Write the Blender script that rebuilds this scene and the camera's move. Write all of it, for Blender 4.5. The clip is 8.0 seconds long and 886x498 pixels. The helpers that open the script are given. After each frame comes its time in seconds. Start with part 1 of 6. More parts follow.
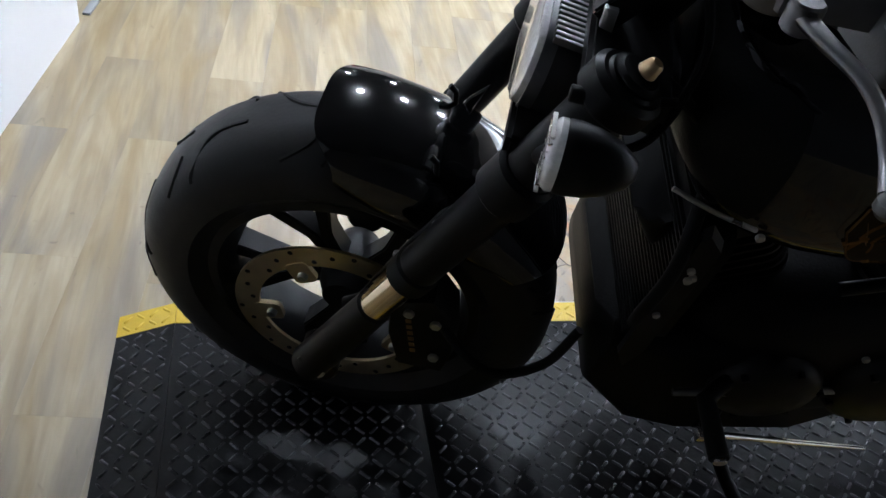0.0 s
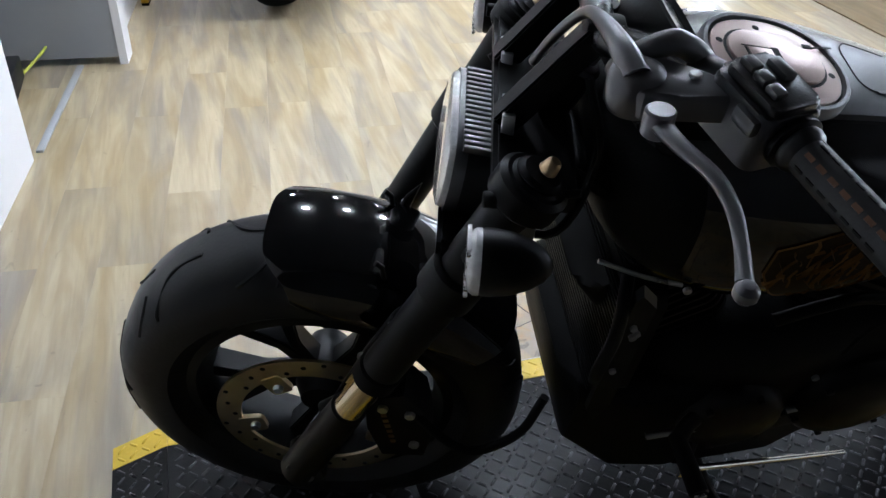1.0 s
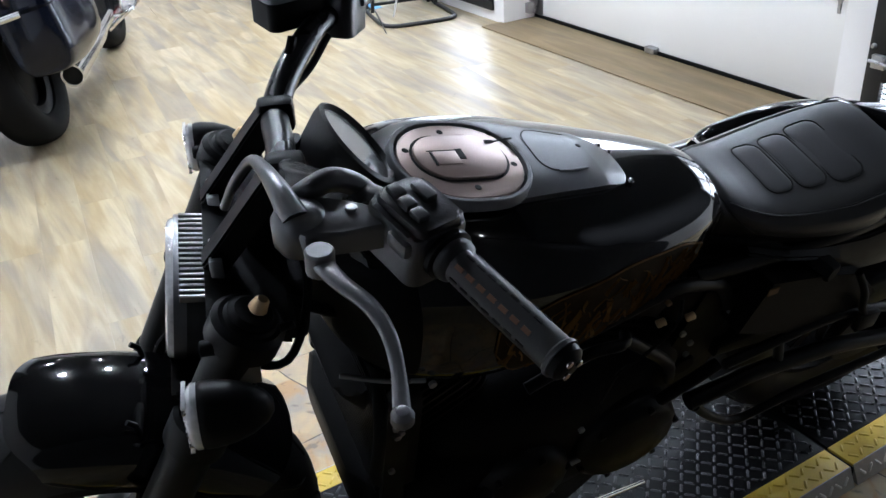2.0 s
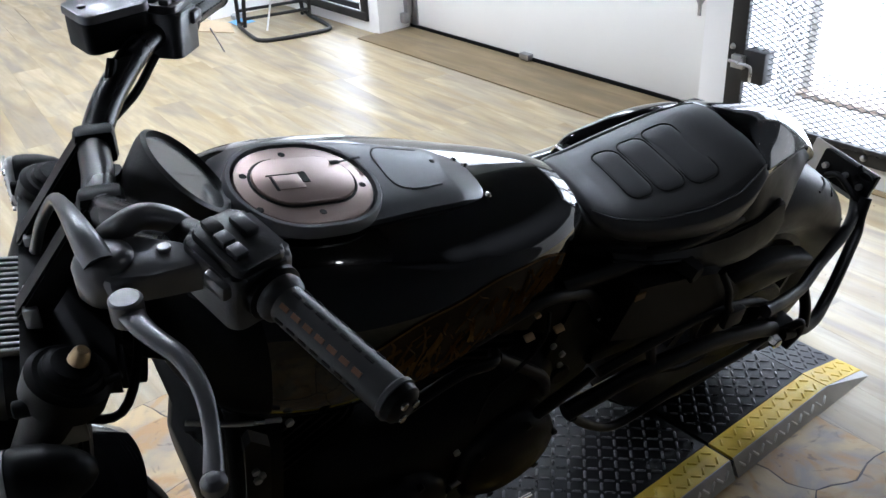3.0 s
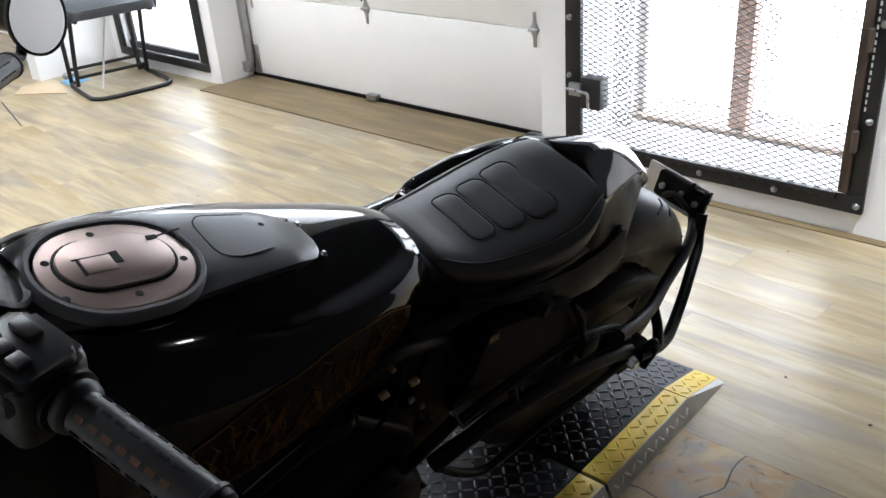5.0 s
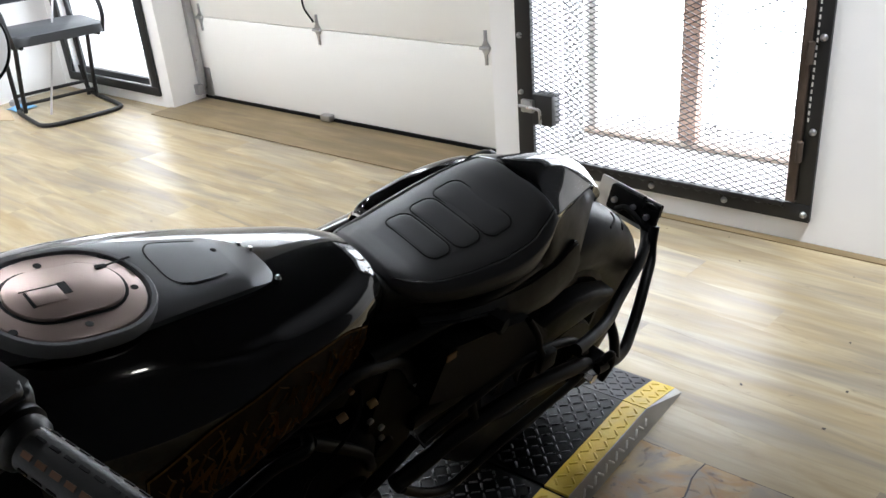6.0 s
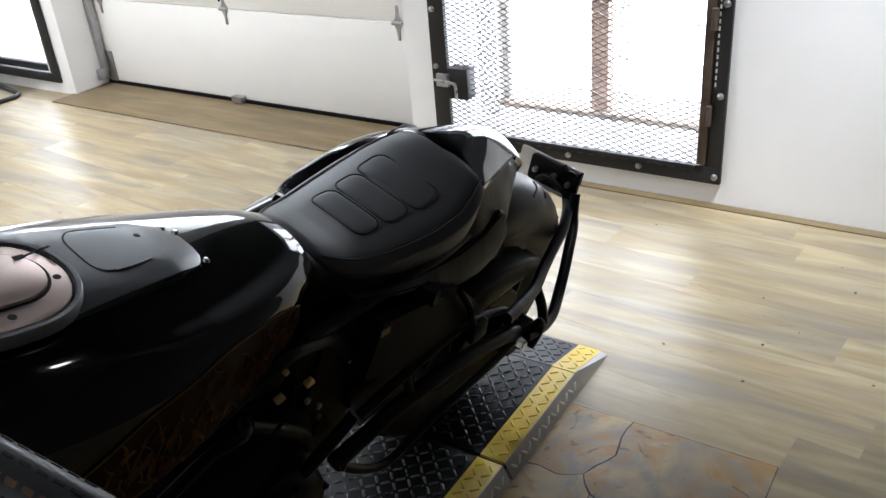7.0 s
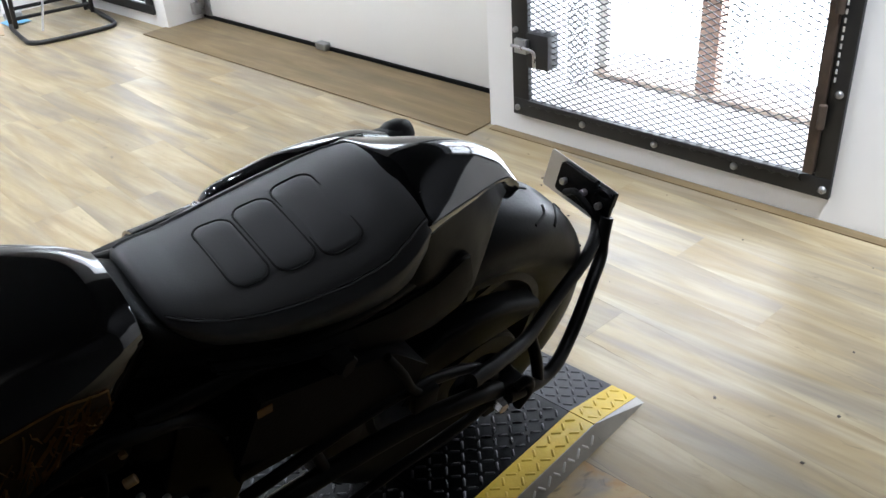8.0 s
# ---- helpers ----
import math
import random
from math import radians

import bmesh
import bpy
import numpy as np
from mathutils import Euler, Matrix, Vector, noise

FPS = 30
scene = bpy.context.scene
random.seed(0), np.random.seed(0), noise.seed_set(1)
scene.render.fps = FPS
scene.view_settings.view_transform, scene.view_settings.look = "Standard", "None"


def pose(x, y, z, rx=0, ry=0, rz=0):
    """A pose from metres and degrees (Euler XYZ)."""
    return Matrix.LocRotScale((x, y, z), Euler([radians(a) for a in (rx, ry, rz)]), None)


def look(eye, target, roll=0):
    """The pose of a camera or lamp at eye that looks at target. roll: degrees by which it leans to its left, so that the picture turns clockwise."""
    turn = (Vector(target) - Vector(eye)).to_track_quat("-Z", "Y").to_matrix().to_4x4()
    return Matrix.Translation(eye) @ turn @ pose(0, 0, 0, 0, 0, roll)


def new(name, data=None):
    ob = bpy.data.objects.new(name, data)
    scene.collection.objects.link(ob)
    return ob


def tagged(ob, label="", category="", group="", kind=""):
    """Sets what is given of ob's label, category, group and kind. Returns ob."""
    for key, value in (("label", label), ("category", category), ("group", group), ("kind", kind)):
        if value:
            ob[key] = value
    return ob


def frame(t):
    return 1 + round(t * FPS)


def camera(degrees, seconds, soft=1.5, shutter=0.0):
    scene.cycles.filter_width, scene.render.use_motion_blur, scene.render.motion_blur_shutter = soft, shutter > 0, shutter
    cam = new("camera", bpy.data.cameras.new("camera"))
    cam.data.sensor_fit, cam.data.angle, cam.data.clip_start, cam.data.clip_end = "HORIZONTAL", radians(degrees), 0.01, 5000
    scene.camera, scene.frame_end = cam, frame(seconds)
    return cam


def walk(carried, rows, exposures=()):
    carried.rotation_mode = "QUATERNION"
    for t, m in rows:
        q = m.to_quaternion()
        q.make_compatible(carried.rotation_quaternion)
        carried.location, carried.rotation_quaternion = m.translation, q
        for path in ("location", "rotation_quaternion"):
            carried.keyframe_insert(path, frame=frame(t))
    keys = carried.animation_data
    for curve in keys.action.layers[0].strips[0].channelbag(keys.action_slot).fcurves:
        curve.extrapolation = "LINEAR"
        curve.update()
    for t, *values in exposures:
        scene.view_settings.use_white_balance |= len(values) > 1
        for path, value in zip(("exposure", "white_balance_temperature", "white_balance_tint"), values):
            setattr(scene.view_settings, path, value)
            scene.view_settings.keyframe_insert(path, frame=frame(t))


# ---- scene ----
cam = camera(54.1, 8.0)
PATH = [
    (0, (-0.093, -0.881, 1.238), (0.337, 0.649, 0.025), 10.4),
    (0.5, (-0.102, -0.891, 1.265), (0.254, 0.692, 0.095), 8.1),
    (1, (-0.061, -0.91, 1.329), (0.41, 0.68, 0.21), 1.1),
    (1.5, (-0.006, -0.939, 1.375), (0.639, 0.66, 0.361), -1.9),
    (2, (0.057, -0.958, 1.387), (0.905, 0.567, 0.409), -3.9),
    (2.2, (0.071, -0.961, 1.386), (0.962, 0.547, 0.421), -3.9),
    (3.3, (0.15, -0.937, 1.372), (1.257, 0.418, 0.404), -3.7),
    (3.5, (0.16, -0.935, 1.372), (1.305, 0.398, 0.417), -4.0),
    (4, (0.176, -0.936, 1.373), (1.376, 0.357, 0.431), -4.2),
    (4.5, (0.187, -0.935, 1.373), (1.432, 0.323, 0.442), -4.4),
    (6, (0.195, -0.945, 1.379), (1.561, 0.216, 0.491), -4.8),
    (6.5, (0.171, -0.938, 1.379), (1.575, 0.171, 0.485), -5.0),
    (7, (0.184, -0.933, 1.374), (1.636, 0.065, 0.427), -4.9),
    (7.5, (0.401, -0.952, 1.359), (1.688, 0.277, 0.447), -5.0),
    (8, (0.644, -0.94, 1.33), (1.851, 0.268, 0.288), -4.4),
]
walk(cam, [(t, look(eye, target, roll)) for t, eye, target, roll in PATH],
     ((0, 0.25, 5680, 10), (1.0, 0.19, 5680, 10), (2.0, 0.2, 5620, 10), (4.5, 0.05, 5960, 10), (6.0, 0.03, 6180, 10), (7.0, 0.07, 6100, 10), (8.0, 0.02, 5950, 10)))

# ---- world, light ----
world = bpy.data.worlds.new("world")
scene.world = world
world.use_nodes = True
wn = world.node_tree.nodes
sky = wn.new("ShaderNodeTexSky")
sky.sky_type, sky.sun_disc, sky.sun_elevation, sky.sun_rotation = "NISHITA", False, radians(42), radians(60)
world.node_tree.links.new(sky.outputs[0], wn["Background"].inputs[0])
wn["Background"].inputs[1].default_value = 0.12

LAMP_WARM = (0.975, 0.985, 1.0)


def area(name, m, w, h, watts, colour):
    data = bpy.data.lights.new(name, "AREA")
    data.shape, data.size, data.size_y, data.energy, data.color = "RECTANGLE", w, h, watts, colour
    ob = new(name, data)
    ob.matrix_world = m
    return ob


# the downlights' own lamps; daylight comes in from the bright outside
for x, y in ((0.2, 1.9), (1.0, 1.9), (1.8, 1.9), (0.2, 3.6), (1.2, 3.6), (2.2, 3.6), (0.6, 5.4), (1.8, 5.4), (1.2, 7.0)):
    bulb = area("downlight", pose(x, y, 2.975), 0.1, 0.1, 19, LAMP_WARM)
    bulb.data.spread = radians(130)
# added unseen spot that brightens the east wall right of the gate
bulb = area("downlight", look((2.25, -1.1, 2.96), (2.96, -0.55, 0.6)), 0.1, 0.1, 14, LAMP_WARM)
bulb.data.spread = radians(60)

# ---- materials ----


def mat(name, colour, rough=0.5, metal=0.0, coat=0.0, var=0.0, scale=8.0, bump=0.0, bump_scale=60.0, spec=0.5, rough_var=0.0, transmission=0.0):
    m = bpy.data.materials.new(name)
    m.use_nodes = True
    nt = m.node_tree
    b = nt.nodes["Principled BSDF"]
    b.inputs["Base Color"].default_value = (*colour, 1)
    b.inputs["Roughness"].default_value = rough
    b.inputs["Metallic"].default_value = metal
    b.inputs["Coat Weight"].default_value = coat
    b.inputs["Coat Roughness"].default_value = 0.03
    b.inputs["Specular IOR Level"].default_value = spec
    b.inputs["Transmission Weight"].default_value = transmission
    co = nt.nodes.new("ShaderNodeTexCoord")
    if var or rough_var:
        n1 = nt.nodes.new("ShaderNodeTexNoise")
        n1.inputs["Scale"].default_value, n1.inputs["Detail"].default_value = scale, 6
        nt.links.new(co.outputs["Object"], n1.inputs["Vector"])
    if var:
        mx = nt.nodes.new("ShaderNodeMix")
        mx.data_type = "RGBA"
        mx.inputs["A"].default_value = (*[c * (1 - var) for c in colour], 1)
        mx.inputs["B"].default_value = (*[min(1, c * (1 + var)) for c in colour], 1)
        nt.links.new(n1.outputs["Fac"], mx.inputs["Factor"])
        nt.links.new(mx.outputs["Result"], b.inputs["Base Color"])
    if rough_var:
        mr = nt.nodes.new("ShaderNodeMapRange")
        mr.inputs["From Min"].default_value, mr.inputs["From Max"].default_value = 0.3, 0.7
        mr.inputs["To Min"].default_value, mr.inputs["To Max"].default_value = max(0, rough - rough_var), rough + rough_var
        nt.links.new(n1.outputs["Fac"], mr.inputs["Value"])
        nt.links.new(mr.outputs["Result"], b.inputs["Roughness"])
    if bump:
        n2 = nt.nodes.new("ShaderNodeTexNoise")
        n2.inputs["Scale"].default_value, n2.inputs["Detail"].default_value = bump_scale, 4
        nt.links.new(co.outputs["Object"], n2.inputs["Vector"])
        bp = nt.nodes.new("ShaderNodeBump")
        bp.inputs["Strength"].default_value, bp.inputs["Distance"].default_value = bump, 0.002
        nt.links.new(n2.outputs["Fac"], bp.inputs["Height"])
        nt.links.new(bp.outputs["Normal"], b.inputs["Normal"])
    return m


def emitter(name, colour, strength):
    m = bpy.data.materials.new(name)
    m.use_nodes = True
    b = m.node_tree.nodes["Principled BSDF"]
    b.inputs["Base Color"].default_value = (*colour, 1)
    b.inputs["Emission Color"].default_value = (*colour, 1)
    b.inputs["Emission Strength"].default_value = strength
    return m


GLOSS = mat("gloss_black_paint", (0.0025, 0.0025, 0.0028), 0.12, coat=1.0, spec=0.1, rough_var=0.03, scale=3)
SATIN = mat("satin_black_paint", (0.0022, 0.0022, 0.0024), 0.42, spec=0.18, rough_var=0.08, scale=20, bump=0.05, bump_scale=300)
MATT = mat("matt_black_cast_metal", (0.0022, 0.0022, 0.0024), 0.55, 0.0, spec=0.15, var=0.3, scale=30, bump=0.25, bump_scale=250)
RUBBER = mat("tyre_rubber", (0.0115, 0.0115, 0.012), 0.47, spec=0.25, var=0.35, scale=14, bump=0.15, bump_scale=180, rough_var=0.1)
GROOVE = mat("tread_groove_rubber", (0.004, 0.004, 0.004), 0.8)
LEATHER = mat("black_seat_vinyl", (0.046, 0.046, 0.049), 0.45, spec=0.6, var=0.2, scale=10, bump=0.1, bump_scale=420, rough_var=0.06)
CONSOLE = mat("dark_grey_console_plastic", (0.068, 0.068, 0.072), 0.33, var=0.15, scale=6, bump=0.04, bump_scale=500)
BRONZE = mat("brown_anodised_cap", (0.5, 0.39, 0.345), 0.36, 0.6, var=0.12, scale=16, bump=0.05, bump_scale=400)
CAPRIM = mat("light_grey_rim_plastic", (0.16, 0.16, 0.17), 0.35, var=0.1, scale=8)
CHROME = mat("bright_steel", (0.62, 0.61, 0.6), 0.18, 1.0, rough_var=0.06, scale=40)
STEEL = mat("zinc_plated_steel", (0.42, 0.42, 0.43), 0.35, 1.0, var=0.2, scale=30, rough_var=0.1)
LEVER = mat("grey_coated_lever", (0.17, 0.17, 0.175), 0.28, 0.8, var=0.15, scale=60, bump=0.06, bump_scale=500)
ROTOR = mat("brushed_rotor_steel", (0.72, 0.6, 0.38), 0.32, 1.0, var=0.2, scale=40)
GOLD = mat("gold_anodised_bolt", (0.72, 0.52, 0.3), 0.3, 0.9, var=0.1)
LENS = mat("clear_lamp_lens", (0.9, 0.91, 0.92), 0.12, 0.15, coat=0.8, var=0.35, scale=150, bump=0.5, bump_scale=120)
DIALGLASS = mat("grey_dial_glass", (0.05, 0.053, 0.053), 0.2, coat=0.35, spec=0.3)
GRIP = mat("dark_grey_grip_rubber", (0.02, 0.02, 0.0205), 0.4, var=0.25, scale=30, bump=0.15, bump_scale=300)
SWITCH = mat("dark_grey_switch_plastic", (0.022, 0.022, 0.023), 0.3, spec=0.75, var=0.2, scale=30, bump=0.12, bump_scale=400)
BARBLACK = mat("black_bar_enamel", (0.005, 0.005, 0.0055), 0.27, spec=0.4, rough_var=0.05, scale=20)
WORNBRONZE = mat("worn_bronze_insert", (0.15, 0.078, 0.045), 0.4, 0.5, var=0.4, scale=40)
ORANGE = mat("faded_orange_print", (0.16, 0.08, 0.018), 0.45, var=0.6, scale=30)
FADED = mat("worn_dark_orange_print", (0.16, 0.08, 0.019), 0.6, spec=0.1, var=0.8, scale=30)
GRAPHIC = mat("dark_camouflage_graphic", (0.026, 0.015, 0.0052), 0.6, spec=0.08, var=0.95, scale=45)
YELLOW = mat("yellow_traffic_paint", (0.62, 0.43, 0.03), 0.5, var=0.22, scale=18, bump=0.3, bump_scale=90, rough_var=0.1)
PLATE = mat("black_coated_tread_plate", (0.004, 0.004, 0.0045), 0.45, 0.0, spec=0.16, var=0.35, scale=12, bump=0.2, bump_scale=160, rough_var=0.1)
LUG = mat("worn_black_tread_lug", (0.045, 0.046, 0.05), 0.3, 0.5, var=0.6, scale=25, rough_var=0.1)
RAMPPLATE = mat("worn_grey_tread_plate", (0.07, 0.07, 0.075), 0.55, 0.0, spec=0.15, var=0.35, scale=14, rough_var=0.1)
RAWPLATE = mat("bare_tread_plate_steel", (0.44, 0.42, 0.37), 0.5, 0.2, var=0.4, scale=16, rough_var=0.12)
WORNLUG = mat("worn_bright_steel_lug", (0.85, 0.83, 0.78), 0.38, 0.2, var=0.2, scale=30, rough_var=0.1)
WHITE = mat("white_wall_paint", (0.86, 0.855, 0.845), 0.7, var=0.05, scale=2.2, bump=0.2, bump_scale=120)
WHITEPANEL = mat("white_panel_paint", (0.76, 0.76, 0.77), 0.45, var=0.04, scale=3, bump=0.08, bump_scale=60)
CREAM = mat("cream_sectional_door_steel", (0.86, 0.85, 0.81), 0.5, var=0.04, scale=1.5, bump=0.12, bump_scale=220)
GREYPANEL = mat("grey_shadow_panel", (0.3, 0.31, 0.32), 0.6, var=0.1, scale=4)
BLACKSTEEL = mat("black_painted_angle_iron", (0.013, 0.013, 0.014), 0.5, 0.1, var=0.4, scale=12, bump=0.2, bump_scale=90)
RUSTY = mat("rusty_brown_steel", (0.085, 0.062, 0.047), 0.65, 0.3, var=0.6, scale=20, bump=0.3)
TERRACOTTA = mat("terracotta_painted_timber", (0.45, 0.29, 0.22), 0.6, var=0.25, scale=10)
SILLWHITE = mat("weathered_sill", (0.55, 0.53, 0.5), 0.8, var=0.35, scale=14, bump=0.3, bump_scale=60)
BLACKRUBBER = mat("black_seal_rubber", (0.004, 0.004, 0.004), 0.65, spec=0.12)
RED = mat("candy_red_paint", (0.25, 0.008, 0.01), 0.15, coat=1.0)
BLUEBLACK = mat("blue_black_paint", (0.004, 0.005, 0.01), 0.16, coat=0.25, spec=0.2)
CABLEGREEN = mat("yellow_green_cable", (0.42, 0.45, 0.05), 0.5)
LADDERYEL = mat("yellow_ladder_plastic", (0.7, 0.45, 0.02), 0.45, var=0.1)
LADDERRED = mat("orange_red_fibreglass", (0.62, 0.13, 0.06), 0.5, var=0.1)
ALU = mat("dull_aluminium", (0.55, 0.55, 0.56), 0.4, 0.9, var=0.15)
BLUECLOTH = mat("blue_shop_cloth", (0.16, 0.38, 0.62), 0.8, var=0.3, scale=30)
CARD = mat("brown_cardboard", (0.46, 0.36, 0.235), 0.8, var=0.15, scale=8)
CHAIRVINYL = mat("dark_grey_chair_vinyl", (0.05, 0.055, 0.062), 0.5, var=0.2, scale=12, bump=0.2, bump_scale=300)
MIRROR = mat("mirror_glass", (0.9, 0.9, 0.9), 0.02, 1.0)
OUTSIDE = emitter("bright_overcast_outside", (0.92, 0.96, 1.0), 10.0)
# dimmer copy of the outside glow, for the low window's floor reflection
OUTSIDE_DIMMED = emitter("dimmed_bright_outside", (0.92, 0.96, 1.0), 4.5)
TUBELIGHT = emitter("ceiling_lamp_diffuser", (1.0, 0.95, 0.86), 28.0)


def plank_material(name, base, light, grey, rough=0.3, spec=0.65):
    """Printed vinyl plank: tone by piece, long grain along y, grey blotches."""
    m = bpy.data.materials.new(name)
    m.use_nodes = True
    nt = m.node_tree
    b = nt.nodes["Principled BSDF"]
    N, Lk = nt.nodes.new, nt.links.new
    geo, info = N("ShaderNodeNewGeometry"), N("ShaderNodeObjectInfo")
    shift = N("ShaderNodeVectorMath")
    shift.operation = "MULTIPLY_ADD"
    comb = N("ShaderNodeCombineXYZ")
    for k in range(3):
        Lk(info.outputs["Random"], comb.inputs[k])
    shift.inputs[1].default_value = (17.3, 31.7, 5.1)
    Lk(comb.outputs[0], shift.inputs[0])
    Lk(geo.outputs["Position"], shift.inputs[2])

    def grain(sx, sy, detail, dist):
        mp = N("ShaderNodeMapping")
        mp.inputs["Scale"].default_value = (sx, sy, 1)
        Lk(shift.outputs[0], mp.inputs["Vector"])
        n = N("ShaderNodeTexNoise")
        n.inputs["Scale"].default_value, n.inputs["Detail"].default_value, n.inputs["Distortion"].default_value = 1.0, detail, dist
        Lk(mp.outputs[0], n.inputs["Vector"])
        return n.outputs["Fac"]

    def ramp(fac, lo, hi):
        r = N("ShaderNodeMapRange")
        r.inputs["From Min"].default_value, r.inputs["From Max"].default_value = lo, hi
        Lk(fac, r.inputs["Value"])
        return r.outputs["Result"]

    def mixed(fac, a, c, amount=1.0):
        x = N("ShaderNodeMix")
        x.data_type = "RGBA"
        mul = N("ShaderNodeMath")
        mul.operation, mul.inputs[1].default_value = "MULTIPLY", amount
        Lk(fac, mul.inputs[0])
        Lk(mul.outputs[0], x.inputs["Factor"])
        for v, key in ((a, "A"), (c, "B")):
            if isinstance(v, tuple):
                x.inputs[key].default_value = (*v, 1)
            else:
                Lk(v, x.inputs[key])
        return x.outputs["Result"]

    c1 = mixed(ramp(grain(11, 1.6, 5, 1.0), 0.36, 0.64), base, light)
    c2 = mixed(ramp(grain(9, 1.3, 5, 0.9), 0.45, 0.68), c1, grey, 0.75)
    c3 = mixed(ramp(grain(75, 4.0, 5, 0.6), 0.42, 0.72), c2, tuple(0.5 * v for v in base), 0.26)
    c4 = mixed(ramp(grain(22, 9, 3, 2.0), 0.68, 0.8), c3, (0.07, 0.05, 0.03), 0.5)
    hs = N("ShaderNodeHueSaturation")
    val = N("ShaderNodeMapRange")
    val.inputs["To Min"].default_value, val.inputs["To Max"].default_value = 0.93, 1.06
    Lk(info.outputs["Random"], val.inputs["Value"])
    Lk(val.outputs["Result"], hs.inputs["Value"])
    Lk(c4, hs.inputs["Color"])
    Lk(hs.outputs[0], b.inputs["Base Color"])
    b.inputs["Specular IOR Level"].default_value = spec
    rr = N("ShaderNodeMapRange")
    rr.inputs["To Min"].default_value, rr.inputs["To Max"].default_value = rough - 0.08, rough + 0.1
    Lk(grain(6, 6, 4, 0), rr.inputs["Value"])
    Lk(rr.outputs["Result"], b.inputs["Roughness"])
    bp = N("ShaderNodeBump")
    bp.inputs["Strength"].default_value, bp.inputs["Distance"].default_value = 0.12, 0.001
    Lk(grain(120, 10, 3, 0.3), bp.inputs["Height"])
    Lk(bp.outputs["Normal"], b.inputs["Normal"])
    return m


VINYL = plank_material("printed_oak_vinyl", (0.305, 0.23, 0.117), (0.425, 0.355, 0.228), (0.18, 0.16, 0.137), 0.37)
DIRTYSILL = mat("grimy_sill_batten", (0.42, 0.34, 0.28), 0.8, var=0.6, scale=25, bump=0.3)
PLY = plank_material("worn_brown_plywood", (0.17, 0.118, 0.052), (0.24, 0.175, 0.09), (0.125, 0.092, 0.05), 0.55)


def stone_material(name, tan, rust, grey):
    """Printed flagstone: soft marbling, rust clouds and thin dark veins, each stone shifted."""
    m = bpy.data.materials.new(name)
    m.use_nodes = True
    nt = m.node_tree
    b = nt.nodes["Principled BSDF"]
    N, Lk = nt.nodes.new, nt.links.new
    geo, info, shift = N("ShaderNodeNewGeometry"), N("ShaderNodeObjectInfo"), N("ShaderNodeVectorMath")
    comb = N("ShaderNodeCombineXYZ")
    for k in range(3):
        Lk(info.outputs["Random"], comb.inputs[k])
    shift.operation = "MULTIPLY_ADD"
    shift.inputs[1].default_value = (13.1, 27.7, 3.3)
    Lk(comb.outputs[0], shift.inputs[0])
    Lk(geo.outputs["Position"], shift.inputs[2])

    def layer(below, colour, scale, detail, warp, lo, hi, amount):
        n, r, x = N("ShaderNodeTexNoise"), N("ShaderNodeMapRange"), N("ShaderNodeMix")
        n.inputs["Scale"].default_value, n.inputs["Detail"].default_value, n.inputs["Distortion"].default_value = scale, detail, warp
        Lk(shift.outputs[0], n.inputs["Vector"])
        r.inputs["From Min"].default_value, r.inputs["From Max"].default_value, r.inputs["To Max"].default_value = lo, hi, amount
        Lk(n.outputs["Fac"], r.inputs["Value"])
        x.data_type = "RGBA"
        Lk(r.outputs["Result"], x.inputs["Factor"])
        if isinstance(below, tuple):
            x.inputs["A"].default_value = (*below, 1)
        else:
            Lk(below, x.inputs["A"])
        x.inputs["B"].default_value = (*colour, 1)
        return x.outputs["Result"]

    c = layer(tan, grey, 5, 6, 1.5, 0.42, 0.6, 0.9)
    c = layer(c, rust, 7, 5, 2.0, 0.5, 0.66, 0.85)
    c = layer(c, tuple(0.3 * v for v in grey), 9, 8, 3.0, 0.6, 0.68, 0.6)
    Lk(c, b.inputs["Base Color"])
    b.inputs["Roughness"].default_value = 0.42
    b.inputs["Specular IOR Level"].default_value = 0.4
    return m


FLAG = stone_material("printed_flagstone_vinyl", (0.442, 0.325, 0.169), (0.375, 0.2125, 0.075), (0.26, 0.221, 0.1755))

# ---- mesh helpers ----


def finish(bm, angle=38, recalc=True):
    if recalc:
        bmesh.ops.recalc_face_normals(bm, faces=bm.faces)
    me = bpy.data.meshes.new("mesh")
    bm.to_mesh(me)
    bm.free()
    me.shade_smooth()
    me.set_sharp_from_angle(angle=radians(angle))
    return me


def part(name, bm, material, parent=None, label="", m=None, angle=38):
    if m is not None:
        bm.transform(m)
    me = finish(bm, angle)
    me.name = name
    me.materials.append(material)
    ob = new(name, me)
    if parent is not None:
        ob.parent = parent
    if label:
        ob["label"] = label
    return ob


def thing(name, label, category, m=None, group="", kind=""):
    ob = new(name)
    ob.empty_display_size = 0.1
    if m is not None:
        ob.matrix_world = m
    return tagged(ob, label, category, group, kind)


def box(bm, x0, x1, y0, y1, z0, z1, bevel=0.0, m=None):
    r = bmesh.ops.create_cube(bm, size=1)
    bmesh.ops.transform(bm, matrix=Matrix.Translation(((x0 + x1) / 2, (y0 + y1) / 2, (z0 + z1) / 2)) @ Matrix.Diagonal((x1 - x0, y1 - y0, z1 - z0, 1)), verts=r["verts"])
    vs = r["verts"]
    if bevel:
        es = list({e for v in vs for e in v.link_edges})
        out = bmesh.ops.bevel(bm, geom=es, offset=bevel, segments=2, affect="EDGES", profile=0.5)
        vs = list({v for f in out["faces"] for v in f.verts} | {v for v in vs if v.is_valid})
    if m is not None:
        bmesh.ops.transform(bm, matrix=m, verts=vs)
    return bm


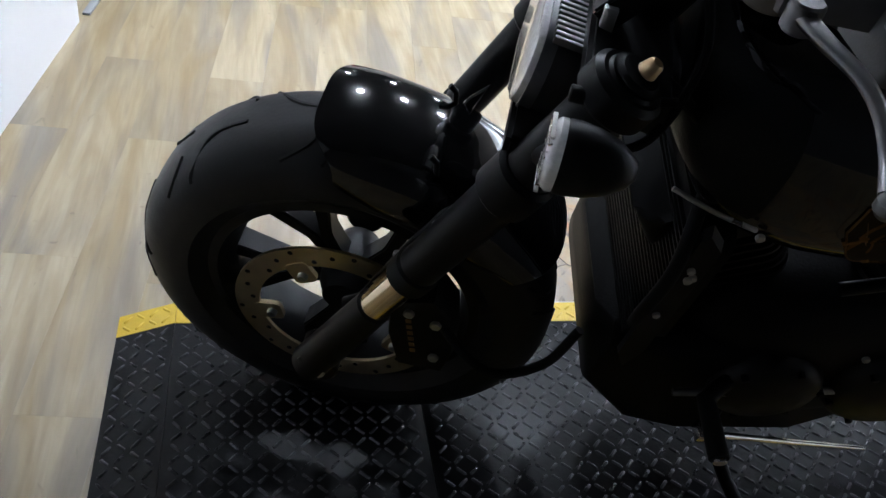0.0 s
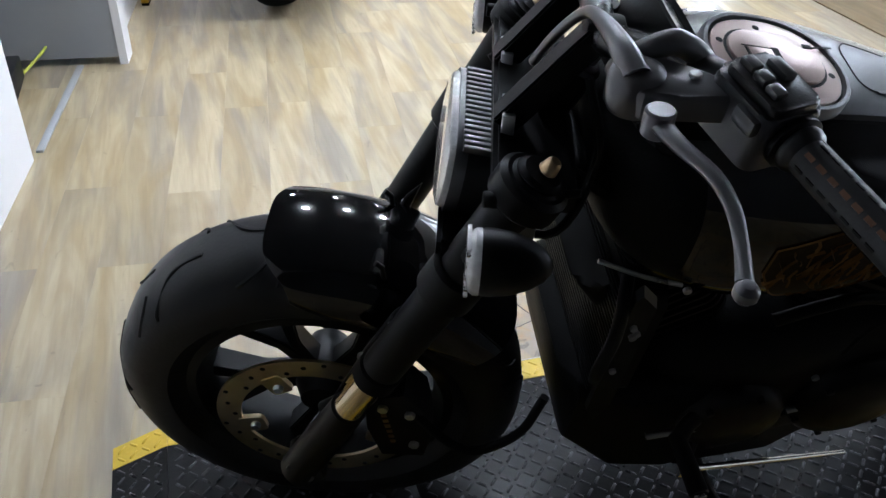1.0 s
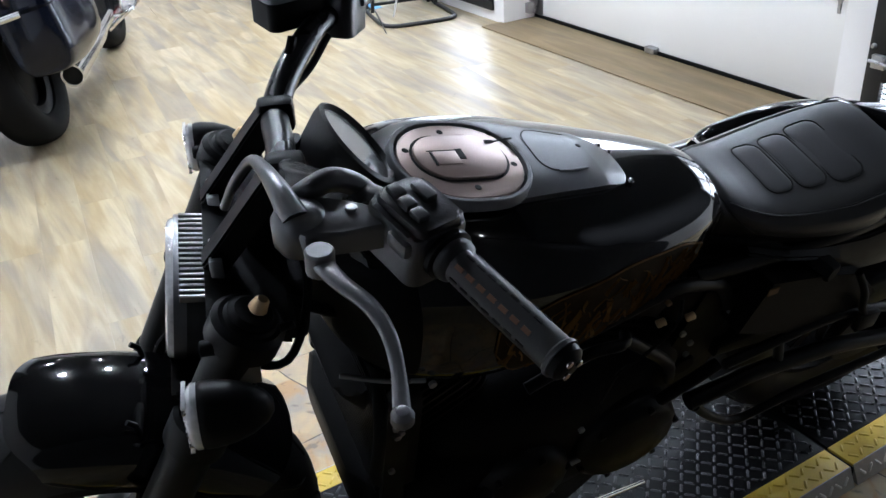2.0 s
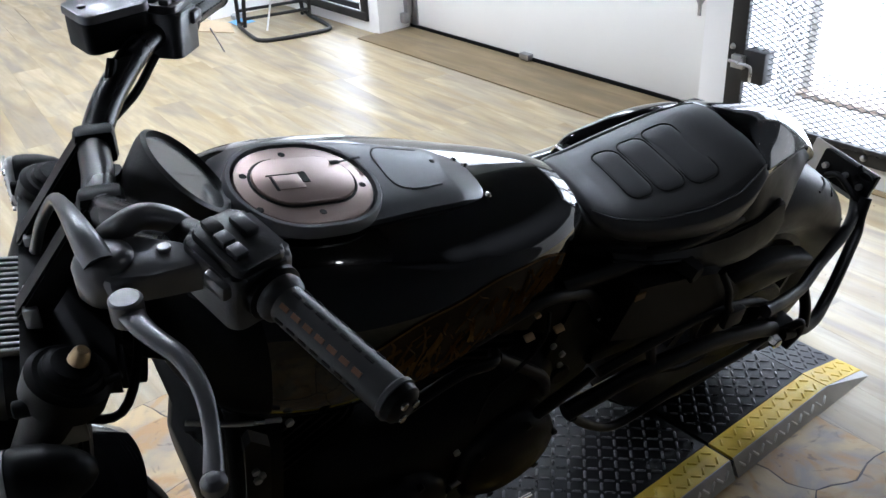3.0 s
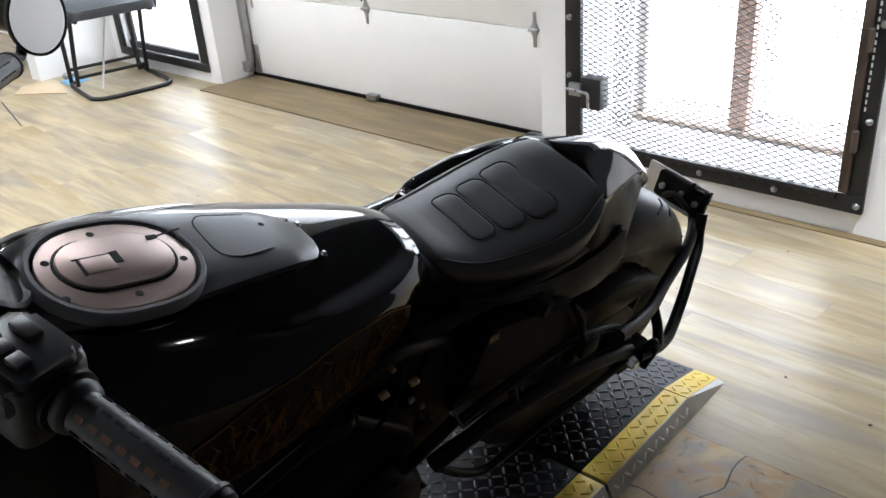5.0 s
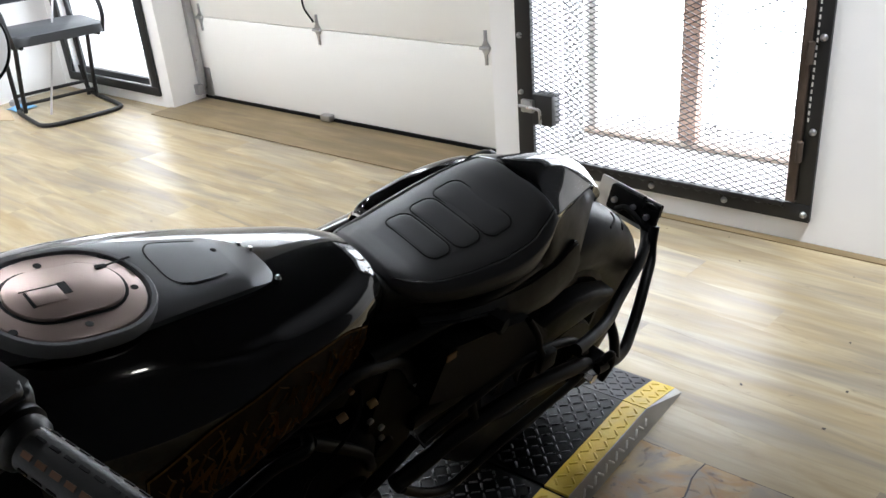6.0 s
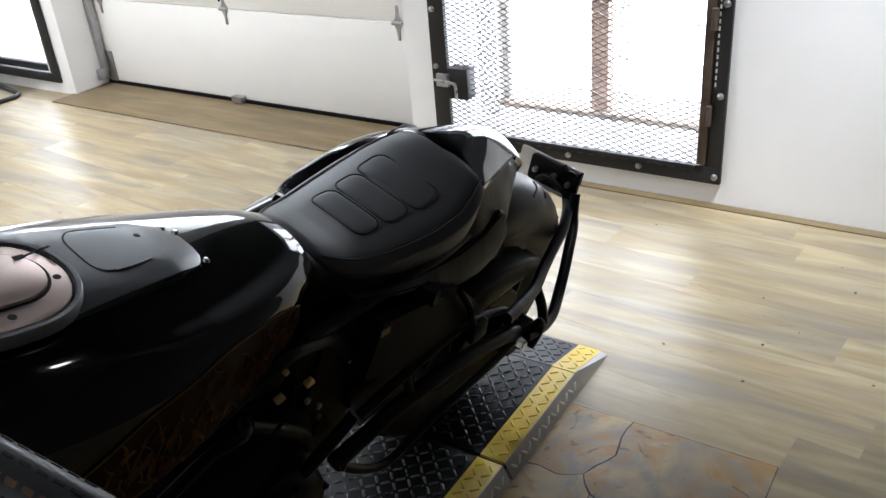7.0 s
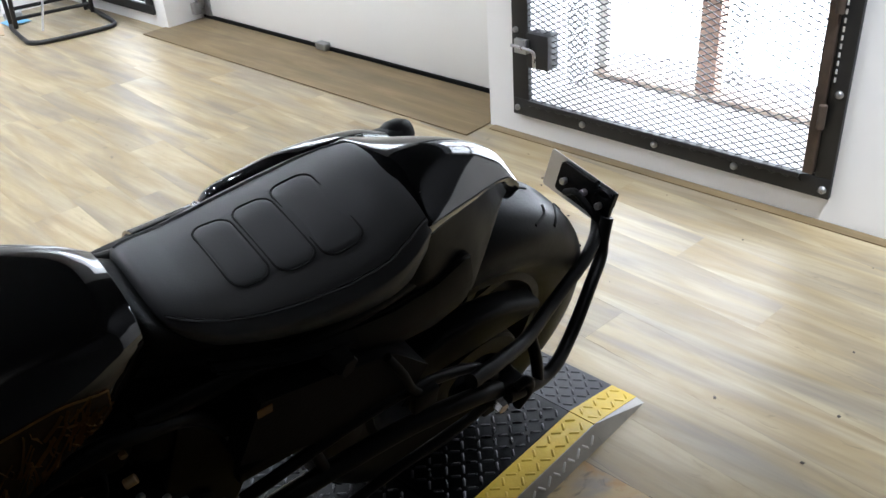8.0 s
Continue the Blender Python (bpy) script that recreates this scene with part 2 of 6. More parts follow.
def boxm(x0, x1, y0, y1, z0, z1, bevel=0.0, m=None):
    return box(bmesh.new(), x0, x1, y0, y1, z0, z1, bevel, m)


def loft(rings, cap=True, closed=False, bm=None):
    bm = bm or bmesh.new()
    vs = [[bm.verts.new(p) for p in ring] for ring in rings]
    n = len(vs[0])
    pairs = list(zip(vs, vs[1:])) + ([(vs[-1], vs[0])] if closed else [])
    for a, b in pairs:
        for k in range(n):
            bm.faces.new((a[k], a[(k + 1) % n], b[(k + 1) % n], b[k]))
    if cap and not closed:
        bm.faces.new(vs[0][::-1])
        bm.faces.new(vs[-1])
    return bm


def smooth_path(points, steps=6):
    """Catmull-Rom through points of (x, y, z) or (x, y, z, r)."""
    p = [np.array(q, float) for q in points]
    p = [2 * p[0] - p[1]] + p + [2 * p[-1] - p[-2]]
    out = []
    for k in range(1, len(p) - 2):
        a, b, c, d = p[k - 1 : k + 3]
        for s in range(steps):
            t = s / steps
            out.append(0.5 * (2 * b + (c - a) * t + (2 * a - 5 * b + 4 * c - d) * t * t + (3 * b - a - 3 * c + d) * t**3))
    return out + [p[-2]]


def tube(points, radius, segs=12, smooth=True, steps=6, bm=None, flat=1.0):
    pts = smooth_path(points, steps) if smooth and len(points) > 2 else [np.array(q, float) for q in points]
    rings, up = [], None
    for k, q in enumerate(pts):
        t = Vector((pts[min(k + 1, len(pts) - 1)] - pts[max(k - 1, 0)])[:3]).normalized()
        if up is None:
            up = t.orthogonal().normalized() if abs(t.z) > 0.95 else Vector((0, 0, 1))
        side = t.cross(up).normalized()
        up = side.cross(t).normalized()
        r = float(q[3]) if len(q) > 3 else radius
        rings.append([Vector(q[:3]) + r * (math.cos(a) * side + flat * math.sin(a) * up) for a in (2 * math.pi * j / segs for j in range(segs))])
    return loft(rings, bm=bm)


def lathe(profile, segs=40, m=None, closed=False, bm=None):
    """profile of (r, h) turned about the local z; closed: a ring of its own, such as a tyre."""
    own = bmesh.new()
    rings = [[(r * math.cos(a), r * math.sin(a), h) for r, h in profile] for a in (2 * math.pi * k / segs for k in range(segs))]
    vs = [[own.verts.new(p) for p in ring] for ring in rings]
    n = len(profile)
    for k in range(segs):
        a, b = vs[k], vs[(k + 1) % segs]
        for j in range(n if closed else n - 1):
            own.faces.new((a[j], b[j], b[(j + 1) % n], a[(j + 1) % n]))
    if not closed:
        bmesh.ops.remove_doubles(own, verts=own.verts, dist=1e-6)
    if m is not None:
        own.transform(m)
    if bm is None:
        return own
    me = bpy.data.meshes.new("t")
    own.to_mesh(me)
    own.free()
    bm.from_mesh(me)
    bpy.data.meshes.remove(me)
    return bm


def axis_to(p, direction):
    """A pose whose z points along direction."""
    return Matrix.Translation(p) @ Vector(direction).to_track_quat("Z", "Y").to_matrix().to_4x4()


def rod(p, q, r0, r1=None, segs=14, chamfer=0.15, bm=None):
    """A turned bar from p to q with softened ends."""
    p, q = Vector(p), Vector(q)
    r1 = r0 if r1 is None else r1
    h, c = (q - p).length, min(r0, r1) * chamfer
    return lathe([(0, 0), (r0 - c, 0), (r0, c), (r1, h - c), (r1 - c, h), (0, h)], segs, axis_to(p, q - p), bm=bm)


def prism(outline, h0, h1, m=None, bevel=0.0, bm=None):
    """An outline in x, y raised from h0 to h1."""
    own = bmesh.new()
    lo = [own.verts.new((x, y, h0)) for x, y in outline]
    hi = [own.verts.new((x, y, h1)) for x, y in outline]
    n = len(outline)
    for k in range(n):
        own.faces.new((lo[k], lo[(k + 1) % n], hi[(k + 1) % n], hi[k]))
    own.faces.new(lo[::-1])
    top = own.faces.new(hi)
    if bevel:
        bmesh.ops.bevel(own, geom=list(top.edges), offset=bevel, segments=2, affect="EDGES", profile=0.5)
    if m is not None:
        own.transform(m)
    if bm is None:
        return own
    me = bpy.data.meshes.new("t")
    own.to_mesh(me)
    own.free()
    bm.from_mesh(me)
    bpy.data.meshes.remove(me)
    return bm


def stadium(l, w, n=10, cx=0.0, cy=0.0, power=2.0):
    """A rounded outline, l long in x and w wide in y."""
    out, r = [], w / 2
    for k in range(n + 1):
        a = -math.pi / 2 + math.pi * k / n
        out.append((cx + l / 2 - r + r * math.cos(a), cy + r * math.sin(a)))
    for k in range(n + 1):
        a = math.pi / 2 + math.pi * k / n
        out.append((cx - l / 2 + r + r * math.cos(a), cy + r * math.sin(a)))
    return out


def rounded(x0, x1, y0, y1, r, n=5):
    out = []
    for cx, cy, a0 in ((x1 - r, y1 - r, 0), (x0 + r, y1 - r, 90), (x0 + r, y0 + r, 180), (x1 - r, y0 + r, 270)):
        out += [(cx + r * math.cos(radians(a0 + 90 * k / n)), cy + r * math.sin(radians(a0 + 90 * k / n))) for k in range(n + 1)]
    return out


def egg(cv, half, top, bottom, power=2.6, segs=32, flank=0.5):
    """A cross-section in (v, w): rounded, with its widest height at a share of the way up."""
    mid = bottom + (top - bottom) * flank
    out = []
    for k in range(segs):
        a = 2 * math.pi * k / segs
        c, s = math.cos(a), math.sin(a)
        x = math.copysign(abs(c) ** (2 / power), c) * half
        y = math.copysign(abs(s) ** (2 / power), s) * ((top - mid) if s > 0 else (mid - bottom))
        out.append((cv + x, mid + y))
    return out


def sections(rows, power=2.6, segs=32, steps=5, flank=0.5):
    """A body along u from rows of (u, centre v, half width, top, bottom)."""
    rings = []
    for q in smooth_path(rows, steps):
        u, cv, half, top, bottom = q
        rings.append([(u, v, w) for v, w in egg(cv, half, top, bottom, power, segs, flank)])
    return rings

# ---- room ----
WALL_X = 2.965


def wall(name, m_, pieces, label="white painted plaster wall, slightly scuffed"):
    bm = bmesh.new()
    for p in pieces:
        box(bm, *p)
    return tagged(part(name, bm, m_), label, "wall", kind="structure")


DARK = mat("dark_grey_unseen_surface", (0.035, 0.035, 0.037), 0.8, var=0.1, scale=2)
WEST = Matrix.Translation((-0.622, 1.787, 0)) @ pose(0, 0, 0, 0, 0, -6.8)


def west(name, material, boxes, label):
    bm = bmesh.new()
    for q in boxes:
        box(bm, *q)
    return tagged(part(name, bm, material, m=WEST), label, "wall", kind="structure")


tagged(part("floor", boxm(-3, 3.6, -3.2, 8.2, -0.12, -0.006), VINYL), "beige printed wood vinyl floor, lightly soiled", "floor", kind="structure")
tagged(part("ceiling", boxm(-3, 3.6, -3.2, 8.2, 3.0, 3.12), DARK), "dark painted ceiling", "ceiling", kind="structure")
# east wall with a barred window opening, a garage door opening and a low window
wall("wall_east", WHITE, [
    (WALL_X, 3.42, -1.3, -0.13, 0, 1.0), (WALL_X, 3.42, -0.13, 0.885, 0, 0.1),
    (WALL_X, 3.42, 0.885, 1.073, 0, 3.0), (WALL_X, 3.42, 1.073, 3.335, 2.3, 3.0), (WALL_X, 3.42, 3.335, 3.53, 0, 3.0),
    (WALL_X, 3.42, 3.53, 4.34, 0, 0.1), (WALL_X, 3.42, 3.53, 4.34, 1.5, 3.0), (WALL_X, 3.42, 4.34, 8.2, 0, 3.0)])
# unseen upper wall, dark so that tank and cowl reflect black
wall("wall_east_upper", DARK, [(WALL_X, 3.42, -1.3, -0.13, 1.0, 3.0), (WALL_X, 3.42, -0.13, 0.885, 1.62, 3.0)], "unseen upper wall, kept dark for the gloss reflections")
# added behind the camera: closes the room and darkens the tank flank's reflection
wall("wall_south", DARK, [(-3, WALL_X, -1.45, -1.3, 0, 3.0)], "unseen dark wall added close by for the flank reflections")
wall("wall_far_north", WHITE, [(-3, WALL_X, 8.0, 8.2, 0, 3.0)])
wall("wall_stub_north", WHITE, [(2.43, WALL_X, 4.5, 4.62, 0, 3.0)])
west("wall_west", WHITEPANEL, [(-0.2, 0, -4.9, 0.0, 0, 3.0)], "smooth white painted partition wall")
# recess wall takes the grey panel colour to stand in for its shade
west("wall_west_recess", GREYPANEL, [(-0.9, -0.8, -0.2, 0.95, 0, 3.0), (-0.8, 0.155, 0.79, 0.86, 0.03, 3.0)], "recess wall, its shade put into the grey colour")
west("wall_west_far", WHITEPANEL, [(0.155, 0.185, 0.786, 0.9, 0.0, 3.0), (0.0, 0.12, 0.9, 6.2, 0, 3.0)], "white painted wall end")
tagged(part("trim", boxm(-0.005, 0.02, 0.05, 0.77, 0, 0.01, 0.003), GREYPANEL, m=WEST), "grey painted floor threshold strip", "trim", kind="structure")


def floor_planks():
    """Vinyl planks along the partition, staggered, each its own piece."""
    root = thing("plank_floor", "beige and grey printed oak vinyl planks, scuffed", "floor", kind="structure")
    W, L = 0.152, 0.92
    meshes = {}
    turn = pose(0.5, 1.0, 0, 0, 0, -5.5)
    rnd = random.Random(7)
    for i in range(-14, 22):
        off = rnd.uniform(0, L)
        for j in range(-4, 6):
            x, y = i * W, j * L + off
            c = turn @ Vector((x + W / 2, y + L / 2, 0))
            if not (-0.75 < c.x < 3.05 and -1.5 < c.y < 5.6):
                continue
            if "plank" not in meshes:
                meshes["plank"] = finish(boxm(0, W - 0.0003, 0, L - 0.0003, -0.0055, 0.0), 38)
                meshes["plank"].materials.append(VINYL)
            ob = new("plank", meshes["plank"])
            ob.matrix_world = turn @ Matrix.Translation((x, y, 0))
            ob.parent = root


def flag_floor():
    """A sheet of printed flagstones under the platform: uneven stones with dark joints."""
    root = thing("flagstone_sheet", "printed tan and grey flagstone vinyl sheet with dark joints", "floor", kind="structure")
    X0, X1, Y0, Y1 = 0.25, 1.743, -0.7, 0.93
    part("joint_base", boxm(X0, X1, Y0, Y1, 0.0004, 0.0014), GROUT, root, "dark printed joints")
    rnd = random.Random(21)
    nx, ny = 5, 5
    sites = [(X0 + (X1 - X0) * (i + 0.5 + rnd.uniform(-0.36, 0.36)) / nx, Y0 + (Y1 - Y0) * (j + 0.5 + rnd.uniform(-0.36, 0.36)) / ny) for i in range(nx) for j in range(ny)]
    for k, (cx, cy) in enumerate(sites):
        cell = [(X0, Y0), (X1, Y0), (X1, Y1), (X0, Y1)]
        for m_, (ox, oy) in enumerate(sites):
            if m_ == k:
                continue
            side = lambda p: (p[0] - (cx + ox) / 2) * (ox - cx) + (p[1] - (cy + oy) / 2) * (oy - cy)
            cut = []
            for a, b in zip(cell, cell[1:] + cell[:1]):
                da, db = side(a), side(b)
                if da <= 0:
                    cut.append(a)
                if da * db < 0:
                    cut.append((a[0] + (b[0] - a[0]) * da / (da - db), a[1] + (b[1] - a[1]) * da / (da - db)))
            cell = cut
        mx, my = sum(p[0] for p in cell) / len(cell), sum(p[1] for p in cell) / len(cell)
        out = []
        for a, b in zip(cell, cell[1:] + cell[:1]):
            n = max(2, int(math.dist(a, b) / 0.03))
            for q in range(n):
                x, y = a[0] + (b[0] - a[0]) * q / n, a[1] + (b[1] - a[1]) * q / n
                inside = X0 + 0.01 < x < X1 - 0.01 and Y0 + 0.01 < y < Y1 - 0.01
                wob = Vector((noise.noise(Vector((x * 9, y * 9, 3.0))), noise.noise(Vector((x * 9, y * 9, 8.0))))) * (0.03 if inside else 0.0)
                edge = 0.0022 + 0.0022 * noise.noise(Vector((x * 30, y * 30, 0)))
                dx, dy = mx - x, my - y
                l = math.hypot(dx, dy)
                out.append((x + wob.x + dx / l * edge, y + wob.y + dy / l * edge))
        part("flagstone", prism(out, 0.0014, 0.0019), FLAG, root)


GROUT = mat("dark_printed_joint", (0.045, 0.035, 0.028), 0.55, var=0.3, scale=30)
floor_planks()
flag_floor()


# ---- garage door ----
def garage_door():
    root = thing("garage_door", "closed cream sectional steel garage door with zinc hinges", "door", kind="structure")
    for k in range(4):
        part("door_panel", boxm(3.2, 3.245, 1.073, 3.335, 0.02 + 0.46 * k + 0.002, 0.02 + 0.46 * (k + 1) - 0.002, 0.004), CREAM, root)
    part("bottom_seal", boxm(3.19, 3.25, 1.073, 3.335, 0.0, 0.022), BLACKRUBBER, root, "black rubber bottom seal")
    for y in (1.27, 2.305, 3.25):
        for z in (0.48, 0.94):
            bm = prism([(-0.026, 0), (-0.007, 0.03), (-0.007, 0.075), (0.007, 0.075), (0.007, 0.03), (0.026, 0), (0.007, -0.03), (0.007, -0.075), (-0.007, -0.075), (-0.007, -0.03)], 0, 0.006, Matrix.Translation((3.2, y, z)) @ pose(0, 0, 0, 90, 0, -90), 0.001)
            h = part("hinge", bm, STEEL, root, "zinc strap hinge")
            part("hinge_pin", rod((3.188, y - 0.025, z), (3.188, y + 0.025, z), 0.008), STEEL, h)
    part("bottom_bracket", boxm(3.16, 3.2, 2.27, 2.34, 0.012, 0.045, 0.004), STEEL, root)
    for y in (1.13, 3.29):
        part("corner_bracket", boxm(3.192, 3.2, y - 0.03, y + 0.03, 0.02, 0.19, 0.002), STEEL, root)
    part("lift_cable", tube([(3.18, 2.31, 0.52), (3.17, 2.36, 0.62), (3.18, 2.3, 0.8), (3.18, 2.33, 1.2)], 0.005, 8), BLACKRUBBER, root)
    for y in (1.095, 3.315):
        t = part("track", boxm(3.15, 3.19, y - 0.015, y + 0.02, 0.06, 2.3, 0.004), STEEL, root, "galvanised vertical track")
        part("track_bracket", boxm(3.12, 3.16, y - 0.02, y + 0.02, 0.04, 0.1, 0.003), STEEL, t)
    return root


garage_door()
tagged(part("threshold_board", boxm(2.828, 3.19, 1.078, 3.37, 0.0005, 0.007, 0.002), PLY), "worn brown plywood board before the garage door", "board", kind="structure")

tagged(part("trim", boxm(2.925, WALL_X - 0.001, -1.3, 1.05, 0.0004, 0.005, 0.001), PLY), "thin brown strip along the wall foot", "trim", kind="structure")


# ---- barred window ----
def mesh_grid(y0, y1, z0, z1, x, pitch_y, pitch_z, strand):
    """Expanded metal: zigzag strands, flat bars, in one mesh."""
    verts, faces = [], []

    def bar(a, b):
        d = Vector((0, b[0] - a[0], b[1] - a[1])).normalized()
        n = Vector((0, -d.z, d.y)) * strand
        o = len(verts)
        for p in (a, b):
            c = Vector((x, *p))
            for sx in (-0.0012, 0.0012):
                for s in (-1, 1):
                    verts.append(c + s * n + Vector((sx * (1 + s), 0, 0)))
        faces.extend([(o, o + 1, o + 5, o + 4), (o + 2, o + 6, o + 7, o + 3), (o, o + 4, o + 6, o + 2), (o + 1, o + 3, o + 7, o + 5)])

    rows, cols = int((z1 - z0) / pitch_z), int((y1 - y0) / pitch_y)
    for r in range(rows):
        for c in range(cols):
            ya, za = y0 + c * pitch_y, z0 + r * pitch_z
            bar((ya, za), (ya + pitch_y / 2, za + pitch_z / 2))
            bar((ya + pitch_y / 2, za + pitch_z / 2), (ya + pitch_y, za))
            bar((ya, za + pitch_z), (ya + pitch_y / 2, za + pitch_z / 2))
            bar((ya + pitch_y / 2, za + pitch_z / 2), (ya + pitch_y, za + pitch_z))
    me = bpy.data.meshes.new("mesh_grid")
    me.from_pydata([tuple(v) for v in verts], [], faces)
    me.update()
    return me


def window_gate():
    root = thing("window_gate", "black angle-iron security gate with diamond mesh over a window", "gate")
    X0, X1, Y0, Y1, Z0, Z1 = 2.943, 2.963, -0.205, 0.942, 0.085, 1.62
    part("frame_bottom", boxm(X0, X1, Y0, Y1, Z0, Z0 + 0.062, 0.002), BLACKSTEEL, root)
    part("frame_top", boxm(X0, X1, Y0, Y1, Z1, Z1 + 0.062, 0.002), BLACKSTEEL, root)
    side_l = part("frame_side", boxm(X0, X1, Y1 - 0.07, Y1, Z0 + 0.063, Z1 - 0.001, 0.002), BLACKSTEEL, root)
    side_r = part("frame_side", boxm(X0, X1, Y0, Y0 + 0.05, Z0 + 0.063, Z1 - 0.001, 0.002), BLACKSTEEL, root)
    part("hinge_stile", boxm(X0 - 0.012, X0 + 0.012, Y0 + 0.052, Y0 + 0.082, Z0 + 0.07, Z1, 0.003), RUSTY, root, "rusty brown hinge-side tube")
    for z in (0.3, 0.62, 1.4):
        part("hinge_barrel", rod((X0 - 0.018, Y0 + 0.05, z), (X0 - 0.018, Y0 + 0.05, z + 0.07), 0.011), RUSTY, root)
    for z in np.arange(0.34, 1.58, 0.023):
        if abs(z - 0.36) > 0.05:
            part("slot", boxm(X0 - 0.0025, X0 - 0.0005, Y0 + 0.036, Y0 + 0.041, z, z + 0.013), SILLWHITE, side_r)
    part("lower_lip", boxm(X0 - 0.014, X0 - 0.001, Y0 + 0.09, Y1 - 0.075, Z0 + 0.05, Z0 + 0.066, 0.002), BLACKSTEEL, root)
    g = new("diamond_mesh", mesh_grid(Y0 + 0.085, Y1 - 0.07, Z0 + 0.04, Z1, X0 - 0.003, 0.043, 0.0205, 0.0017))
    g.data.materials.append(BLACKSTEEL)
    g.parent = root
    g["label"] = "black expanded-metal diamond mesh"
    part("lock_box", boxm(X0 - 0.03, X0 + 0.03, 0.765, 0.856, 0.285, 0.405, 0.003), BLACKSTEEL, root)
    lk = part("latch", boxm(X0 - 0.05, X0 - 0.03, 0.84, 0.895, 0.335, 0.385, 0.004), STEEL, root, "zinc slide latch")
    part("latch_handle", tube([(X0 - 0.055, 0.9, 0.362), (X0 - 0.06, 0.84, 0.36), (X0 - 0.06, 0.805, 0.355), (X0 - 0.06, 0.8, 0.33), (X0 - 0.06, 0.8, 0.3)], 0.006, 8), STEEL, lk)
    part("latch_stud", rod((X0 - 0.002, 0.92, 0.4), (X0 - 0.016, 0.92, 0.4), 0.011, 0.008), STEEL, root)
    bolts = [(y, 0.112) for y in (-0.185, 0.085, 0.36, 0.64, 0.922)] + [(-0.185, z) for z in (0.4, 0.7, 1.1, 1.5)] + [(0.922, z) for z in (0.62, 1.1, 1.5)]
    for y, z in bolts:
        part("bolt", lathe([(0, 0.012), (0.006, 0.011), (0.011, 0.006), (0.012, 0)], 12, axis_to((X0, y, z), (-1, 0, 0))), STEEL, root)
    return root


window_gate()


def outer_window(name, y0, y1, z0, z1, posts):
    root = thing(name, "tall window behind the security mesh, bright outside", "window", kind="structure")
    part("window_sill", boxm(2.98, 3.7, y0 - 0.05, y1 + 0.05, z0 - 0.03, z0 + 0.006), SILLWHITE, root, "weathered pale sill with dirt")
    part("sill_batten", boxm(3.36, 3.46, y0, y1, z0 + 0.006, z0 + 0.026, 0.004), DIRTYSILL, root, "grimy pale batten")
    for y, w in posts:
        part("window_post", boxm(3.38, 3.44, y - w / 2, y + w / 2, z0 + 0.03, z1, 0.004), TERRACOTTA, root, "terracotta painted post")
    part("window_rail", boxm(3.385, 3.435, y0, y1, 1.12, 1.17, 0.004), BLACKSTEEL, root, "dark cross rail")
    for y in (y0 + 0.02, y1 - 0.02):
        part("window_frame", boxm(3.4, 3.43, y - 0.015, y + 0.015, z0 + 0.03, z1, 0.003), SILLWHITE, root)
    return root


outer_window("window_1", -0.13, 0.885, 0.1, 1.62, ((0.425, 0.075),))
grille = thing("outer_grille", "grey expanded-metal screen strips beside the window post", "grille", kind="structure")
for ya, yb, xg in ((0.325, 0.385, 3.46), (0.77, 0.87, 3.16)):
    g = new("grille_mesh", mesh_grid(ya, yb, 0.14, 1.6, xg, 0.03, 0.03, 0.0016))
    g.data.materials.append(BLACKSTEEL)
    g.parent = grille
tagged(part("backdrop", boxm(3.72, 3.74, -3.0, 2.2, -0.4, 5.0), OUTSIDE), "overexposed bright overcast outside", "backdrop", kind="structure")
# glow behind the low window is set lower to soften its floor streak
tagged(part("backdrop", boxm(3.72, 3.74, 2.201, 7.0, -0.4, 5.0), OUTSIDE_DIMMED), "bright outside, glow dimmed to weaken the floor streak", "backdrop", kind="structure")
tagged(part("ground_outside", boxm(3.43, 3.72, -3.0, 7.0, -0.14, -0.02), SILLWHITE), "pale concrete ground outside", "ground", kind="structure")


def low_window():
    root = thing("window_2", "low black-framed window with bright daylight", "window", kind="structure")
    Y0, Y1, Z0, Z1 = 3.43, 4.4, 0.065, 1.5
    part("window_frame", boxm(2.945, 2.963, Y0, Y1, Z0, Z0 + 0.05, 0.003), BLACKSTEEL, root)
    part("window_frame", boxm(2.945, 2.963, Y0, Y1, Z1, Z1 + 0.05, 0.003), BLACKSTEEL, root)
    for y in (Y0, Y1 - 0.06):
        part("window_frame", boxm(2.945, 2.963, y, y + 0.06, Z0 + 0.051, Z1 - 0.001, 0.003), BLACKSTEEL, root)
    part("inner_frame", boxm(3.0, 3.03, 3.53, 4.34, 0.101, 0.14, 0.003), BLACKSTEEL, root)
    for y in (3.53, 4.31):
        part("inner_frame", boxm(3.0, 3.03, y, y + 0.03, 0.141, 1.5, 0.003), BLACKSTEEL, root)
    part("window_sill", boxm(3.04, 3.5, 3.53, 4.34, 0.07, 0.105), SILLWHITE, root)
    return root


low_window()
# ---- tread-plate platform ----
TOP = 0.045


def lug_mesh():
    """One raised lug of tread plate."""
    bm = bmesh.new()
    L, Wd, H = 0.0112, 0.0031, 0.0026
    out = [(1, 0.4), (0.82, 1), (-0.82, 1), (-1, 0.4), (-1, -0.4), (-0.82, -1), (0.82, -1), (1, -0.4)]
    base = [bm.verts.new((L * x, Wd * y, 0)) for x, y in out]
    top = [bm.verts.new((0.86 * L * x, 0.5 * Wd * y, H)) for x, y in out]
    for k in range(8):
        bm.faces.new((base[k], base[(k + 1) % 8], top[(k + 1) % 8], top[k]))
    bm.faces.new(top)
    me = finish(bm, 60)
    return me


